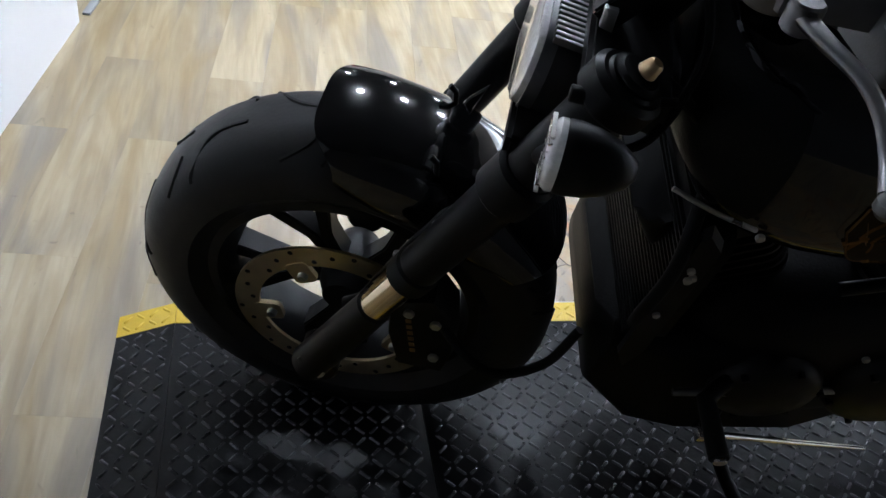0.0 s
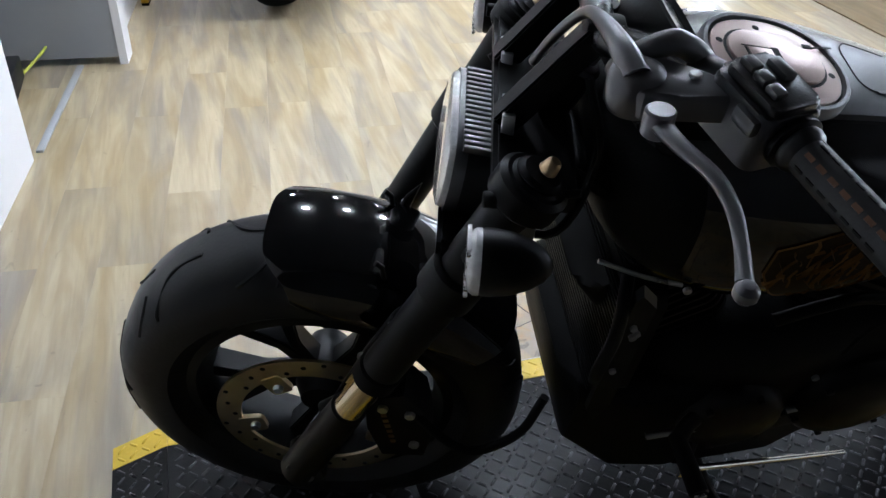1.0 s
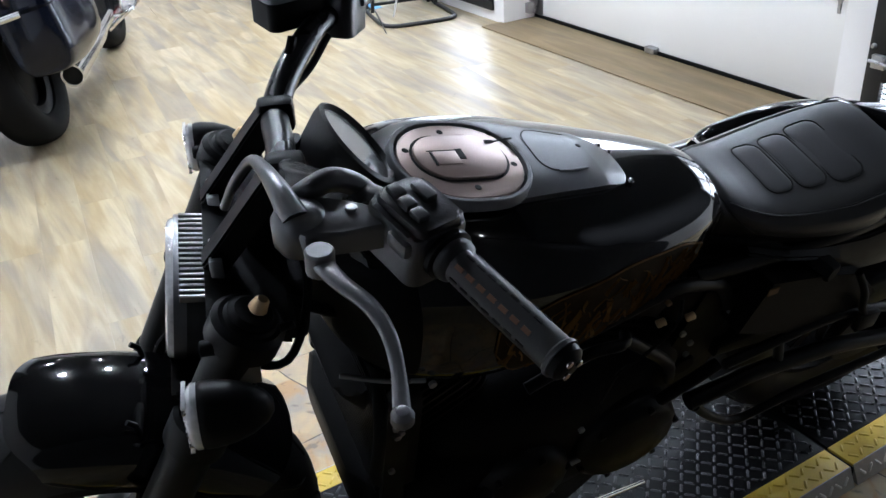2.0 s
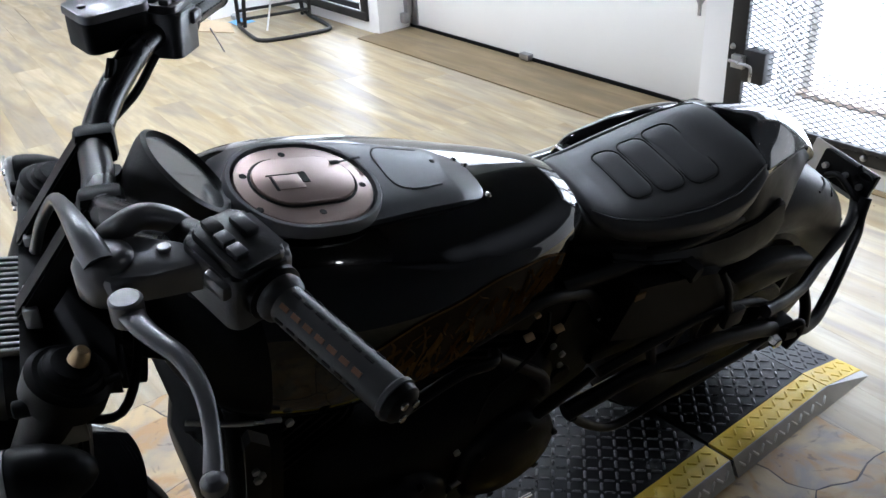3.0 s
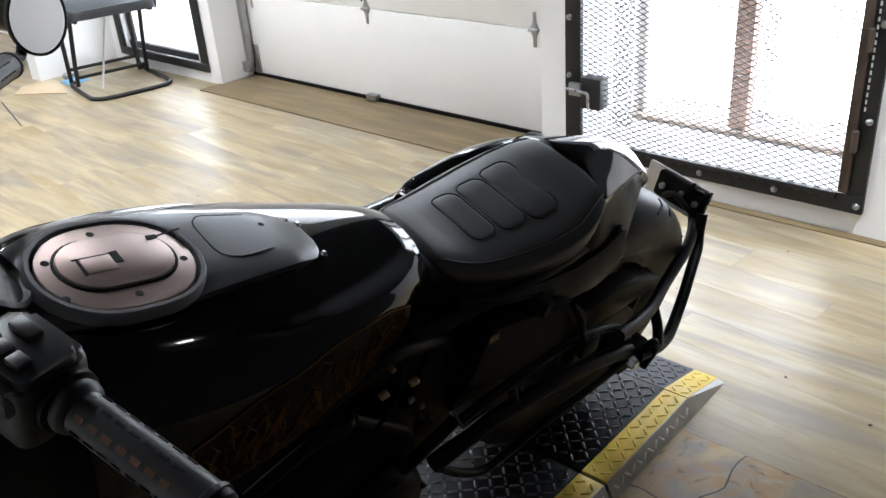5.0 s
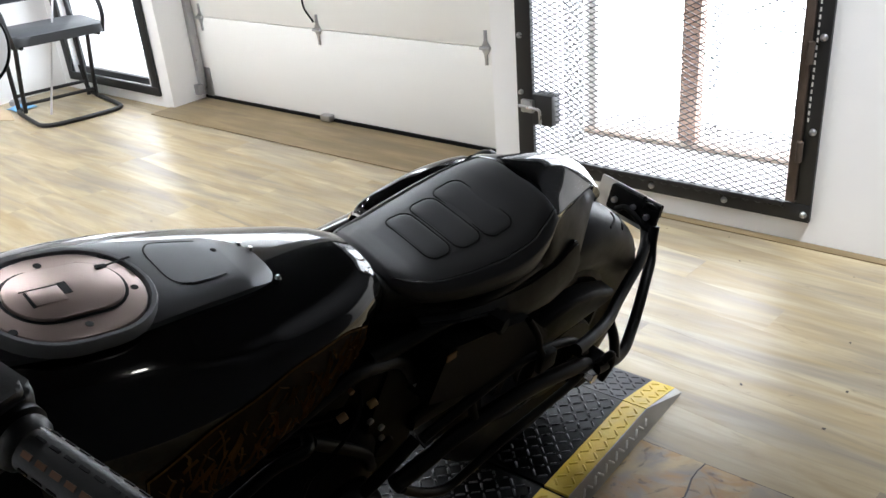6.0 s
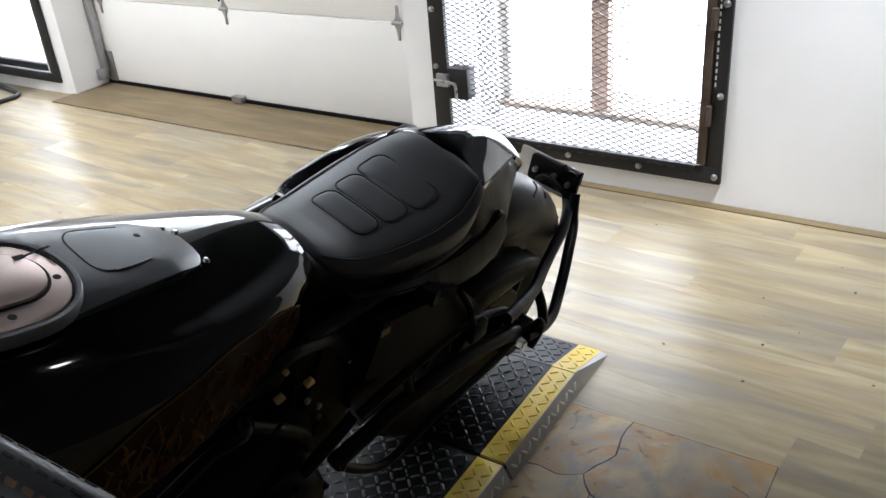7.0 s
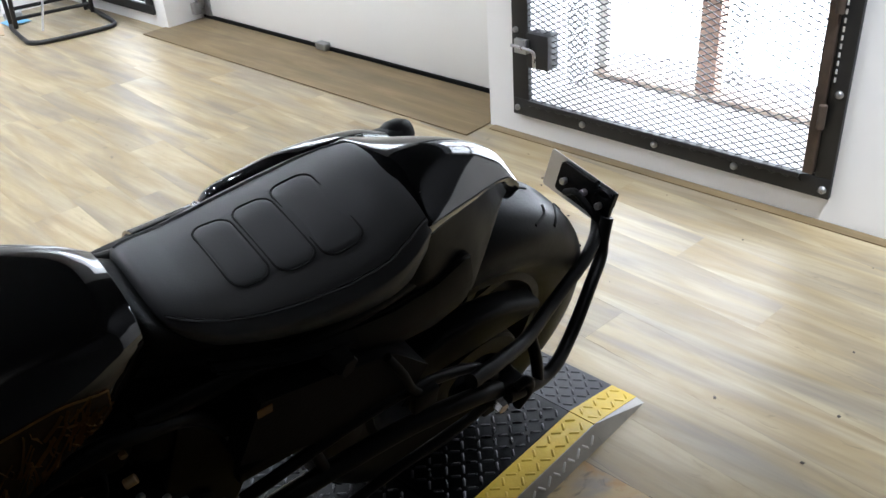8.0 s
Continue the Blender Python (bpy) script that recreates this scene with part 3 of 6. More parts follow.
def lug_field(name, material, parent, place, us, vs):
    """Lugs in alternate directions over a rectangle us by vs, laid by place(u, v) -> matrix."""
    src = lug_mesh()
    base = [v.co.copy() for v in src.vertices]
    polys = [tuple(p.vertices) for p in src.polygons]
    verts, faces = [], []
    step = 0.0235
    n, m_ = int((us[1] - us[0]) / step), int((vs[1] - vs[0]) / step)
    for i in range(n):
        for j in range(m_):
            u, v = us[0] + (i + 0.5) * (us[1] - us[0]) / n, vs[0] + (j + 0.5) * (vs[1] - vs[0]) / m_
            mm = place(u, v) @ pose(0, 0, 0, 0, 0, 45 if (i + j) % 2 else -45)
            o = len(verts)
            verts += [tuple(mm @ c) for c in base]
            faces += [tuple(o + k for k in p) for p in polys]
    me = bpy.data.meshes.new(name)
    me.from_pydata(verts, [], faces)
    me.materials.append(material)
    me.shade_smooth()
    ob = new(name, me)
    ob.parent = parent
    return tagged(ob, kind="stuff")


def platform():
    root = thing("wheel_platform", "low black tread-plate platform with yellow edges and a rear ramp", "platform")
    XF, X0, XM, XS, XR, X1, Y0, Y1, YE, BAT = -0.345, -0.235, 0.214, 1.434, 1.805, 1.972, -0.207, 0.447, 0.085, 0.021
    batter = math.degrees(math.atan2(TOP, BAT))
    for a, b in ((X0, XM - 0.001), (XM + 0.001, XS - 0.005), (XS + 0.005, XR)):
        part("deck", boxm(a, b, Y0 + YE, Y1 - 0.062, 0.0, TOP - 0.0003, 0.001), PLATE, root, "black tread-plate deck")
        part("edge_strip", boxm(a, b, Y0 + BAT, Y0 + YE - 0.0005, 0.001, TOP, 0.0022), YELLOW, root, "chipped yellow edge strip")
        part("edge_strip", boxm(a, b, Y1 - 0.0615, Y1 - 0.003, 0.001, TOP, 0.0022), YELLOW, root, "chipped yellow edge strip")
        part("side_plate", loft([[(x, Y0, 0), (x, Y0 + BAT + 0.0005, 0), (x, Y0 + BAT + 0.0005, TOP - 0.001), (x, Y0 + BAT - 0.001, TOP - 0.001)] for x in (a, b)]), RAWPLATE, root, "bare steel tread-plate side")
        part("side_plate", boxm(a, b, Y1 - 0.0025, Y1, 0.0, TOP - 0.001), RAWPLATE, root, "bare steel tread-plate side")
        lug_field("deck_tread", LUG, root, lambda u, v: pose(u, v, TOP - 0.0004), (a + 0.01, b - 0.01), (Y0 + YE + 0.005, Y1 - 0.066))
        lug_field("strip_tread", YELLOW, root, lambda u, v: pose(u, v, TOP - 0.0001), (a + 0.01, b - 0.01), (Y0 + BAT + 0.002, Y0 + YE - 0.004))
        lug_field("strip_tread", YELLOW, root, lambda u, v: pose(u, v, TOP - 0.0001), (a + 0.01, b - 0.01), (Y1 - 0.058, Y1 - 0.006))
        lug_field("side_tread", WORNLUG, root, lambda u, v: pose(u, Y0 + v * BAT / TOP - 0.0003, v, batter, 0, 0), (a + 0.01, b - 0.01), (0.001, TOP - 0.002))
    part("joint_strip", boxm(XS - 0.0045, XS + 0.0045, Y0 + BAT - 0.004, Y1 - 0.001, 0.0, TOP - 0.006), BLACKRUBBER, root, "black rubber joint strip")
    # ramp
    def wedge(ya, yb, material, name, dz=0.0):
        lo = 0.006
        for top, tip in ((XR + 0.0005, X1), (X0 - 0.0005, XF)):
            rings = [[(top, y, 0), (tip, y, 0), (tip, y, lo + dz), (top, y, TOP + dz)] for y in (ya, yb)]
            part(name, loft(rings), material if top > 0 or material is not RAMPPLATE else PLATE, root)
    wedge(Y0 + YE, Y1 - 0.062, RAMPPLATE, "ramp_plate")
    wedge(Y0 + BAT, Y0 + YE - 0.0005, YELLOW, "ramp_edge", 0.0004)
    wedge(Y1 - 0.0615, Y1 - 0.003, YELLOW, "ramp_edge", 0.0004)
    for top, tip in ((XR + 0.0005, X1), (X0 - 0.0005, XF)):
        part("ramp_side", loft([[(top, Y0, 0), (top, Y0 + BAT, 0), (top, Y0 + BAT, TOP - 0.001)], [(tip, Y0, 0), (tip, Y0 + BAT, 0), (tip, Y0 + BAT, 0.005)]]), RAWPLATE, root)
    slope = math.degrees(math.atan2(TOP - 0.006, X1 - XR))
    on = lambda u, v: pose(u, v, TOP - (u - XR) * (TOP - 0.006) / (X1 - XR), 0, slope, 0)
    lug_field("ramp_tread", RAMPPLATE, root, on, (XR + 0.006, X1 - 0.006), (Y0 + YE + 0.005, Y1 - 0.066))
    fore = lambda u, v: pose(u, v, TOP - (X0 - u) * (TOP - 0.006) / (X0 - XF), 0, -slope, 0)
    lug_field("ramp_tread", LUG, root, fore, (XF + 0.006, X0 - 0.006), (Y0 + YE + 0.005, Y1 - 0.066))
    lug_field("ramp_tread", YELLOW, root, fore, (XF + 0.006, X0 - 0.006), (Y1 - 0.058, Y1 - 0.006))
    lug_field("ramp_tread", YELLOW, root, on, (XR + 0.006, X1 - 0.006), (Y0 + BAT + 0.002, Y0 + YE - 0.004))
    return root


platform()
# ---- motorcycle ----
LEAN_AT = Matrix.Translation((0, -0.02, 0.93))
UPRIGHT = LEAN_AT @ pose(0, 0, 0, -5, 0, 0) @ LEAN_AT.inverted()
BIKE = pose(0.02, 0.19, 0.0405, 14.5, 0, -6.5) @ UPRIGHT.inverted()
RAKE = (math.sin(radians(25)), 0, math.cos(radians(25)))
AXIS0 = Vector((0.045, 0, 0.335))
STEER = Matrix.Translation(AXIS0) @ Matrix.Rotation(radians(-12.7), 4, Vector(RAKE)) @ Matrix.Translation(-AXIS0)
HUB = Vector((0.036, 0.002, 0.306))
ALONG_V = pose(0, 0, 0, -90, 0, 0)  # local z becomes +y


def tyre_profile(R, half, bead):
    """Closed section of a fat tyre, as (r, h)."""
    out = []
    for k in range(17):
        a = math.pi * (k / 16 - 0.5)
        s = math.sin(a)
        out.append((R - 0.055 * (1 - math.cos(a)) ** 1.3 - 0.006 * s * s, half * math.copysign(abs(s) ** 0.85, s)))
    out += [(R - 0.085, half * 0.98), (bead + 0.012, half * 0.8), (bead, half * 0.72), (bead, -half * 0.72), (bead + 0.012, -half * 0.8), (R - 0.085, -half * 0.98)]
    return out


def surface_r(R, half, h):
    """Tyre radius at the side offset h."""
    s = math.copysign(min(1, abs(h) / half) ** (1 / 0.85), h)
    c = math.sqrt(max(0, 1 - s * s))
    return R - 0.055 * (1 - c) ** 1.3 - 0.006 * s * s


def groove(R, half, centre, a0, side, shape):
    """One dark tread cut on the tyre's crown: shape is a list of (angle, side offset)."""
    pts = []
    for a, h in shape:
        r = surface_r(R, half, h) - 0.0008
        pts.append((centre[0] + r * math.cos(a0 + a), centre[1] + side * h, centre[2] + r * math.sin(a0 + a)))
    return tube(pts, 0.0033, 6, True, 3)


def wheel(parent, centre, R, half, bead, m, spokes, spoke_w, front):
    place = m @ Matrix.Translation(centre) @ ALONG_V
    tyre = part("tyre", lathe(tyre_profile(R, half, bead), 96, place, True), RUBBER, parent, "worn-in wide black motorcycle tyre")
    cuts = ([(0.0, 0.012), (0.12, 0.016), (0.2, 0.03), (0.3, 0.062), (0.33, 0.07)], [(0.36, 0.034), (0.4, 0.052), (0.52, 0.068)])
    for k in range(9):
        for side in (-1, 1):
            for cut in cuts:
                part("tread_groove", groove(R, half, centre, 2 * math.pi * (k + 0.5 * (side > 0)) / 9, side, cut), GROOVE, tyre, m=m)
    rim_p = [(bead + 0.004, -half * 0.74), (bead + 0.004, -half * 0.62), (bead - 0.012, -half * 0.5), (bead - 0.018, 0), (bead - 0.012, half * 0.5), (bead + 0.004, half * 0.62), (bead + 0.004, half * 0.74),
             (bead - 0.012, half * 0.76), (bead - 0.02, half * 0.6), (bead - 0.03, half * 0.3), (bead - 0.03, -half * 0.3), (bead - 0.02, -half * 0.6), (bead - 0.012, -half * 0.76)]
    rim = part("rim", lathe(rim_p, 72, place, True), SATIN, parent, "satin black alloy rim")
    for k in range(spokes):
        a = 2 * math.pi * (k + 0.3) / spokes
        for s in (-1, 1):
            b0, b1 = a + s * 0.10, a + s * 0.26
            rings = []
            for r, ang, w, th in ((0.04, b0, spoke_w, 0.02), (0.1, b0 + s * 0.02, spoke_w * 0.8, 0.018), (bead - 0.022, b1, spoke_w * 1.1, 0.022)):
                c, si = math.cos(ang), math.sin(ang)
                rings.append([(r * c - o * si, r * si + o * c, h) for o, h in ((-w, -th), (w, -th), (w, th), (-w, th))])
            bm = loft(rings)
            bmesh.ops.bevel(bm, geom=list(bm.edges), offset=0.003, segments=2, affect="EDGES")
            part("spoke", bm, SATIN, rim, m=place)
    part("hub", lathe([(0, -0.06), (0.032, -0.06), (0.036, -0.05), (0.045, -0.03), (0.045, 0.03), (0.036, 0.05), (0.032, 0.06), (0, 0.06)], 28, place), SATIN, rim)
    return tyre


def rotor(parent, centre, side_v, r0, r1, m):
    place = m @ Matrix.Translation((centre[0], side_v, centre[2])) @ ALONG_V
    d = part("brake_disc", lathe([(r0, -0.0025), (r1, -0.0025), (r1, 0.0025), (r0, 0.0025)], 72, place, True), ROTOR, parent, "brushed steel brake disc", angle=20)
    bm = bmesh.new()
    for k in range(30):
        a = 2 * math.pi * k / 30
        r = r0 + (r1 - r0) * (0.25, 0.55, 0.8)[k % 3]
        lathe([(0, -0.0032), (0.004, -0.0032), (0.004, 0.0032), (0, 0.0032)], 10, place @ Matrix.Translation((r * math.cos(a), r * math.sin(a), 0)), bm=bm)
    tagged(part("drilled_hole", bm, GROOVE, d), kind="stuff")
    for k in range(5):
        a = 2 * math.pi * (k + 0.3) / 5
        bm = prism(rounded(-0.018, 0.018, -0.03, 0.012, 0.008), -0.004, 0.004, Matrix.Rotation(a - math.pi / 2, 4, "Z") @ Matrix.Translation((0, r0 - 0.004, 0)), 0.001)
        lug = part("disc_lug", bm, ROTOR, d, m=place)
        part("disc_bolt", lathe([(0, -0.011), (0.006, -0.011), (0.008, -0.008), (0.008, 0), (0, 0)], 12, place @ Matrix.Translation(((r0 - 0.018) * math.cos(a), (r0 - 0.018) * math.sin(a), 0))), STEEL, d)
    return d


bike = thing("motorcycle", "black muscle cruiser motorcycle leaning on its side stand on the platform", "motorcycle", BIKE)


def P(name, bm, material, label="", parent=None, m=None, angle=38):
    return part(name, bm, material, parent or bike, label, m, angle)


def front_end():
    S = STEER
    WHEEL = HUB + Vector((0.004, 0.017, 0.0))
    wheel(bike, WHEEL, 0.323, 0.08, 0.21, S, 5, 0.012, True)
    rotor(bike, WHEEL, -0.074, 0.12, 0.158, S)
    along = Vector(RAKE)

    def on_fork(v, w, off=0.0):
        """A point on a fork leg's line at the height w."""
        return Vector((HUB.x - 0.006 + (w - HUB.z) * 0.43 + off, v, w))

    for v in (-0.152, 0.152):
        lower = P("fork_lower", rod(on_fork(v, 0.285), on_fork(v, 0.475), 0.03, 0.026, 20), SATIN, "satin black fork lower", m=S)
        part("axle_clamp", rod((HUB.x, v * 0.78, HUB.z), (HUB.x, v * 1.14, HUB.z), 0.031, segs=24), SATIN, lower, m=S)
        part("axle_end", lathe([(0.0, 0.0), (0.0075, 0.0), (0.0085, 0.004), (0.013, 0.004), (0.014, 0.0)], 20, axis_to((HUB.x, v * 1.145, HUB.z), (0, v, 0))), STEEL, lower, m=S)
        P("stanchion", rod(on_fork(v, 0.47), on_fork(v, 0.56), 0.0225, segs=24), mat("polished_stanchion", (0.75, 0.62, 0.42), 0.14, 1.0) if v < 0 else CHROME, "polished fork stanchion", m=S)
        up = P("fork_upper", rod(on_fork(v, 0.555), on_fork(v, 0.93), 0.0275, 0.03, 28), SATIN, "satin black fork tube", m=S)
        part("dust_seal", rod(on_fork(v, 0.548), on_fork(v, 0.58), 0.031, segs=28), BLACKRUBBER, up, m=S)
        part("clamp_ring", rod(on_fork(v, 0.735), on_fork(v, 0.785), 0.0365, segs=28), SATIN, up, m=S)
        cap = part("fork_cap", rod(on_fork(v, 0.93), on_fork(v, 0.937), 0.027, 0.024, 24), MATT, up, m=S)
        part("adjuster", rod(on_fork(v, 0.937, 0.003), on_fork(v, 0.952, 0.004), 0.0105, 0.008, 12, 0.3), GOLD, cap, "gold adjuster bolt", m=S)
        # upper and lower yokes' clamps
        y = P("yoke_clamp", rod(on_fork(v, 0.893), on_fork(v, 0.927), 0.04, segs=28), SATIN, "black fork clamp", m=S)
        part("clamp_bolt", rod(on_fork(v * 1.12, 0.91, -0.046), on_fork(v * 1.12, 0.91, -0.03), 0.0085, segs=16), MATT, y, m=S)
        part("clamp_bolt", rod(on_fork(v * 1.1, 0.922, 0.02) + Vector((0.01, 0, 0)), on_fork(v * 1.1, 0.922, 0.02) + Vector((0.025, 0, 0.004)), 0.0045), MATT, y, m=S)
    for w, dz in ((0.893, 0.034), (0.775, 0.045)):
        a = on_fork(0, w)
        rings = [[(a.x - 0.03 + 0.02 * k2, v, w + z) for k2, z in ((0, 0), (4.5, -0.02), (4.5, dz - 0.02), (0, dz))] for v in (-0.15, -0.07, 0.07, 0.15)]
        bm = loft(rings)
        bmesh.ops.bevel(bm, geom=list(bm.edges), offset=0.006, segments=2, affect="EDGES")
        P("yoke", bm, SATIN, "black triple clamp", m=S)
    P("steering_stem", rod(AXIS0 + along * 0.45, AXIS0 + along * 0.7, 0.03, segs=24), SATIN, m=S)
    P("stem_nut", rod(AXIS0 + along * 0.7, AXIS0 + along * 0.72, 0.019, segs=6), STEEL, m=S)
    # small loom, cables and bolts round the yoke
    for pts, r in (([(0.26, -0.09, 0.8), (0.33, -0.14, 0.84), (0.36, -0.11, 0.93), (0.34, -0.08, 1.0)], 0.005),
                   ([(0.27, -0.05, 0.9), (0.33, -0.1, 0.9), (0.38, -0.09, 0.86), (0.42, -0.05, 0.8)], 0.007),
                   ([(0.25, 0.08, 0.9), (0.33, 0.12, 0.95), (0.36, 0.12, 1.02), (0.38, 0.16, 1.07)], 0.006)):
        P("cable", tube(pts, r, 8), BLACKRUBBER, m=S)
    P("brake_hose", tube([(0.16, -0.11, 0.5), (0.2, -0.14, 0.44), (0.27, -0.17, 0.41), (0.34, -0.15, 0.43), (0.37, -0.13, 0.5)], 0.007, 10), BLACKRUBBER, "black hose in a loop", m=S)
    # caliper behind the left leg
    cm = S @ Matrix.Translation((0.165, -0.112, 0.405)) @ pose(0, 0, 0, 0, -12, 0)
    cal = P("brake_caliper", prism([(-0.035, -0.075), (0.03, -0.085), (0.05, -0.03), (0.052, 0.04), (0.03, 0.085), (-0.03, 0.075), (-0.042, 0.0)], -0.03, 0.03, cm @ pose(0, 0, 0, 90, 0, 0), 0.008), MATT, "black four-piston brake caliper")
    for u, w in ((-0.005, 0.06), (0.022, -0.04), (0.03, 0.04)):
        part("caliper_bolt", rod((u, -0.03, w), (u, -0.037, w), 0.008, segs=6), STEEL, cal, m=cm)
    for k in range(6):
        part("mark", boxm(-0.012, -0.004, -0.0312, -0.0302, 0.035 - 0.014 * k, 0.043 - 0.014 * k), ORANGE, cal, m=cm)
    P("caliper_bracket", tube([(0.06, -0.118, 0.4), (0.11, -0.105, 0.43), (0.15, -0.1, 0.45)], 0.016, 10), SATIN, m=S)
    # mudguard
    rings = []
    for k in range(49):
        a = radians(38 + 61 * k / 48)
        end = min(1.0, 0.35 + 2.6 * min(k, 48 - k) / 48)
        ring = []
        for side in (1, 0):
            hw, R = (0.1 - 0.002 * (1 - side)), (0.371 if side else 0.365)
            prof = [(-1.0, -0.075), (-0.98, -0.048), (-0.88, -0.022), (-0.62, -0.006), (-0.3, 0.0), (0, 0.001), (0.3, 0.0), (0.62, -0.006), (0.88, -0.022), (0.98, -0.048), (1.0, -0.075)]
            prof = [(p[0], p[1]) for p in smooth_path([(x, d, 0) for x, d in prof], 3)]
            prof = prof if side else prof[::-1]
            for s, drop in prof:
                r = R + drop * (0.55 + 0.45 * end)
                b = a - radians(6) * abs(s) ** 4 * (k / 48) ** 5 + radians(4) * abs(s) ** 2 * (1 - k / 48) ** 8
                ring.append((HUB.x + r * math.cos(b), s * hw * (1 - 0.05 * (k / 48) ** 8), HUB.z + r * math.sin(b)))
        rings.append(ring)
    mg = P("mudguard", loft(rings), GLOSS, "gloss black short front mudguard", m=S)
    for v in (-0.06, 0.06):
        part("mudguard_clip", tube([(0.14, v * 1.1, 0.65), (0.137, v * 1.1, 0.672), (0.128, v * 1.1, 0.68)], 0.004, 8, False), SATIN, mg, m=S)
    for v in (-0.104, 0.104):
        rings = [[(u + o * 0.3, v * s, w + o) for s, o in ((0.985, -h), (1.05, -h), (1.05, h), (0.985, h))] for u, w, h in ((0.045, 0.35, 0.016), (0.08, 0.44, 0.018), (0.11, 0.52, 0.024), (0.145, 0.6, 0.036), (0.17, 0.635, 0.03))]
        bm = loft(rings)
        bmesh.ops.bevel(bm, geom=list(bm.edges), offset=0.0025, segments=1, affect="EDGES")
        st = P("mudguard_stay", bm, SATIN, "satin black mudguard stay", m=S)
        for u, w in ((0.155, 0.615), (0.115, 0.54)):
            part("stay_bolt", rod((u, v * 1.05, w), (u, v * 1.12, w), 0.006, segs=10), STEEL, st, m=S)
    # headlamp: wide pill with a finned top
    hl = S @ pose(0.246, -0.004, 0.84, 0, 8, 0)
    shell = prism(stadium(0.2, 0.104, 10), -0.045, 0.045, hl @ pose(0.02, 0, 0, 90, 0, 90), 0.012)
    lamp = P("headlamp", shell, GRIP, "wide pill-shaped headlamp with finned housing")
    part("lens", prism(stadium(0.196, 0.1, 10), 0.0, 0.02, hl @ pose(-0.0255, 0, 0, 90, 0, -90), 0.007), LENS, lamp, "clear headlamp lens")
    part("bezel", loft([[(x, y, z) for x, y in stadium(0.204 - d, 0.108 - d, 10)] for z, d in ((-0.004, 0), (0.01, 0), (0.01, 0.012), (-0.004, 0.012))], closed=True), LEVER, lamp, m=hl @ pose(-0.027, 0, 0, 90, 0, -90))
    part("fin_bed", boxm(-0.03, 0.058, -0.08, 0.064, 0.049, 0.0535, 0.001), GROOVE, lamp, m=hl)
    for k in range(17):
        v = -0.078 + 0.14 * k / 16
        part("fin", boxm(-0.031, 0.06, v - 0.0026, v + 0.0026, 0.05, 0.0585, 0.0012), LEVER, lamp, m=hl)
    part("lamp_back", prism(stadium(0.15, 0.08, 8), 0.0, 0.05, hl @ pose(0.115, 0, 0, 90, 0, -90), 0.015), MATT, lamp)
    B = UPRIGHT @ STEER
    # riser arms from the yoke to the bar clamps
    for v in (-0.062, 0.062):
        rings = [[(u + du, v + s * 0.016, w + dw) for s, du, dw in ((-1, -0.012, 0.008), (1, -0.012, 0.008), (1, 0.012, -0.008), (-1, 0.012, -0.008))] for u, w in ((0.262, 0.922), (0.285, 0.952), (0.33, 1.012), (0.348, 1.035))]
        bm = loft(rings)
        bmesh.ops.bevel(bm, geom=list(bm.edges), offset=0.003, segments=2, affect="EDGES")
        ra = P("bar_riser", bm, SATIN, "flat black handlebar riser arm", m=B)
        part("riser_clamp", boxm(0.33, 0.372, v - 0.014, v + 0.014, 1.01, 1.05, 0.008), SATIN, ra, m=B)
        part("riser_plate", boxm(0.26, 0.274, v - 0.022, v + 0.022, 0.862, 0.942, 0.002), ALU, ra, "grey bracket plate", m=B)
    # instrument dial
    dm = B @ axis_to((0.43, -0.006, 1.018), (0.74, 0, 0.67))
    dial = P("instrument", lathe([(0, -0.075), (0.03, -0.075), (0.04, -0.06), (0.055, -0.014), (0.058, -0.004), (0.0585, 0.006), (0.054, 0.009), (0.051, 0.003), (0, 0.003)], 48, dm), GRIP, "round dark grey instrument pod")
    part("dial_glass", lathe([(0, 0.0035), (0.0505, 0.0035), (0.051, 0.002)], 48, dm), DIALGLASS, dial, "plain grey dial glass")
    P("instrument_bracket", tube([(0.36, 0, 1.03), (0.37, 0, 1.0), (0.39, 0, 0.985)], 0.014, 10), SATIN, m=B)
    # handlebar with a grip, switch box and lever on each side
    half = [(0.35, 0.0, 1.028, 0.0165), (0.35, 0.06, 1.03, 0.0165), (0.37, 0.12, 1.05, 0.0165), (0.412, 0.19, 1.074, 0.0155), (0.46, 0.258, 1.074, 0.0135), (0.528, 0.398, 1.0512, 0.0135)]
    bar = P("handlebar", tube([(u, -v, w, r) for u, v, w, r in half[::-1]][:-1] + half, 0.0135, 16), BARBLACK, "wide black enamelled handlebar", m=B)
    for s in (-1, 1):
        g0, g1 = Vector((0.472, s * 0.285, 1.068)), Vector((0.53, s * 0.402, 1.05))
        gd = (g1 - g0).normalized()
        prof, L = [(0, 0), (0.02, 0), (0.0208, 0.003), (0.02, 0.008), (0.0162, 0.012)], (g1 - g0).length
        prof += [(0.0166, L * 0.5), (0.0162, L - 0.006), (0.018, L - 0.004), (0.018, L), (0.0, L)]
        grip = part("grip", lathe(prof, 28, axis_to(g0, gd)), GRIP, bar, "dark grey rubber grip with small slots", m=B)
        gm = axis_to(g0, gd)
        rb = bmesh.new()
        tint = bmesh.new()
        worn = max(range(8), key=lambda a: (gm.to_3x3() @ Vector((math.cos(a * math.pi / 4), math.sin(a * math.pi / 4), 0))).dot(Vector((-0.75, 0.35 * s, 0.45))))
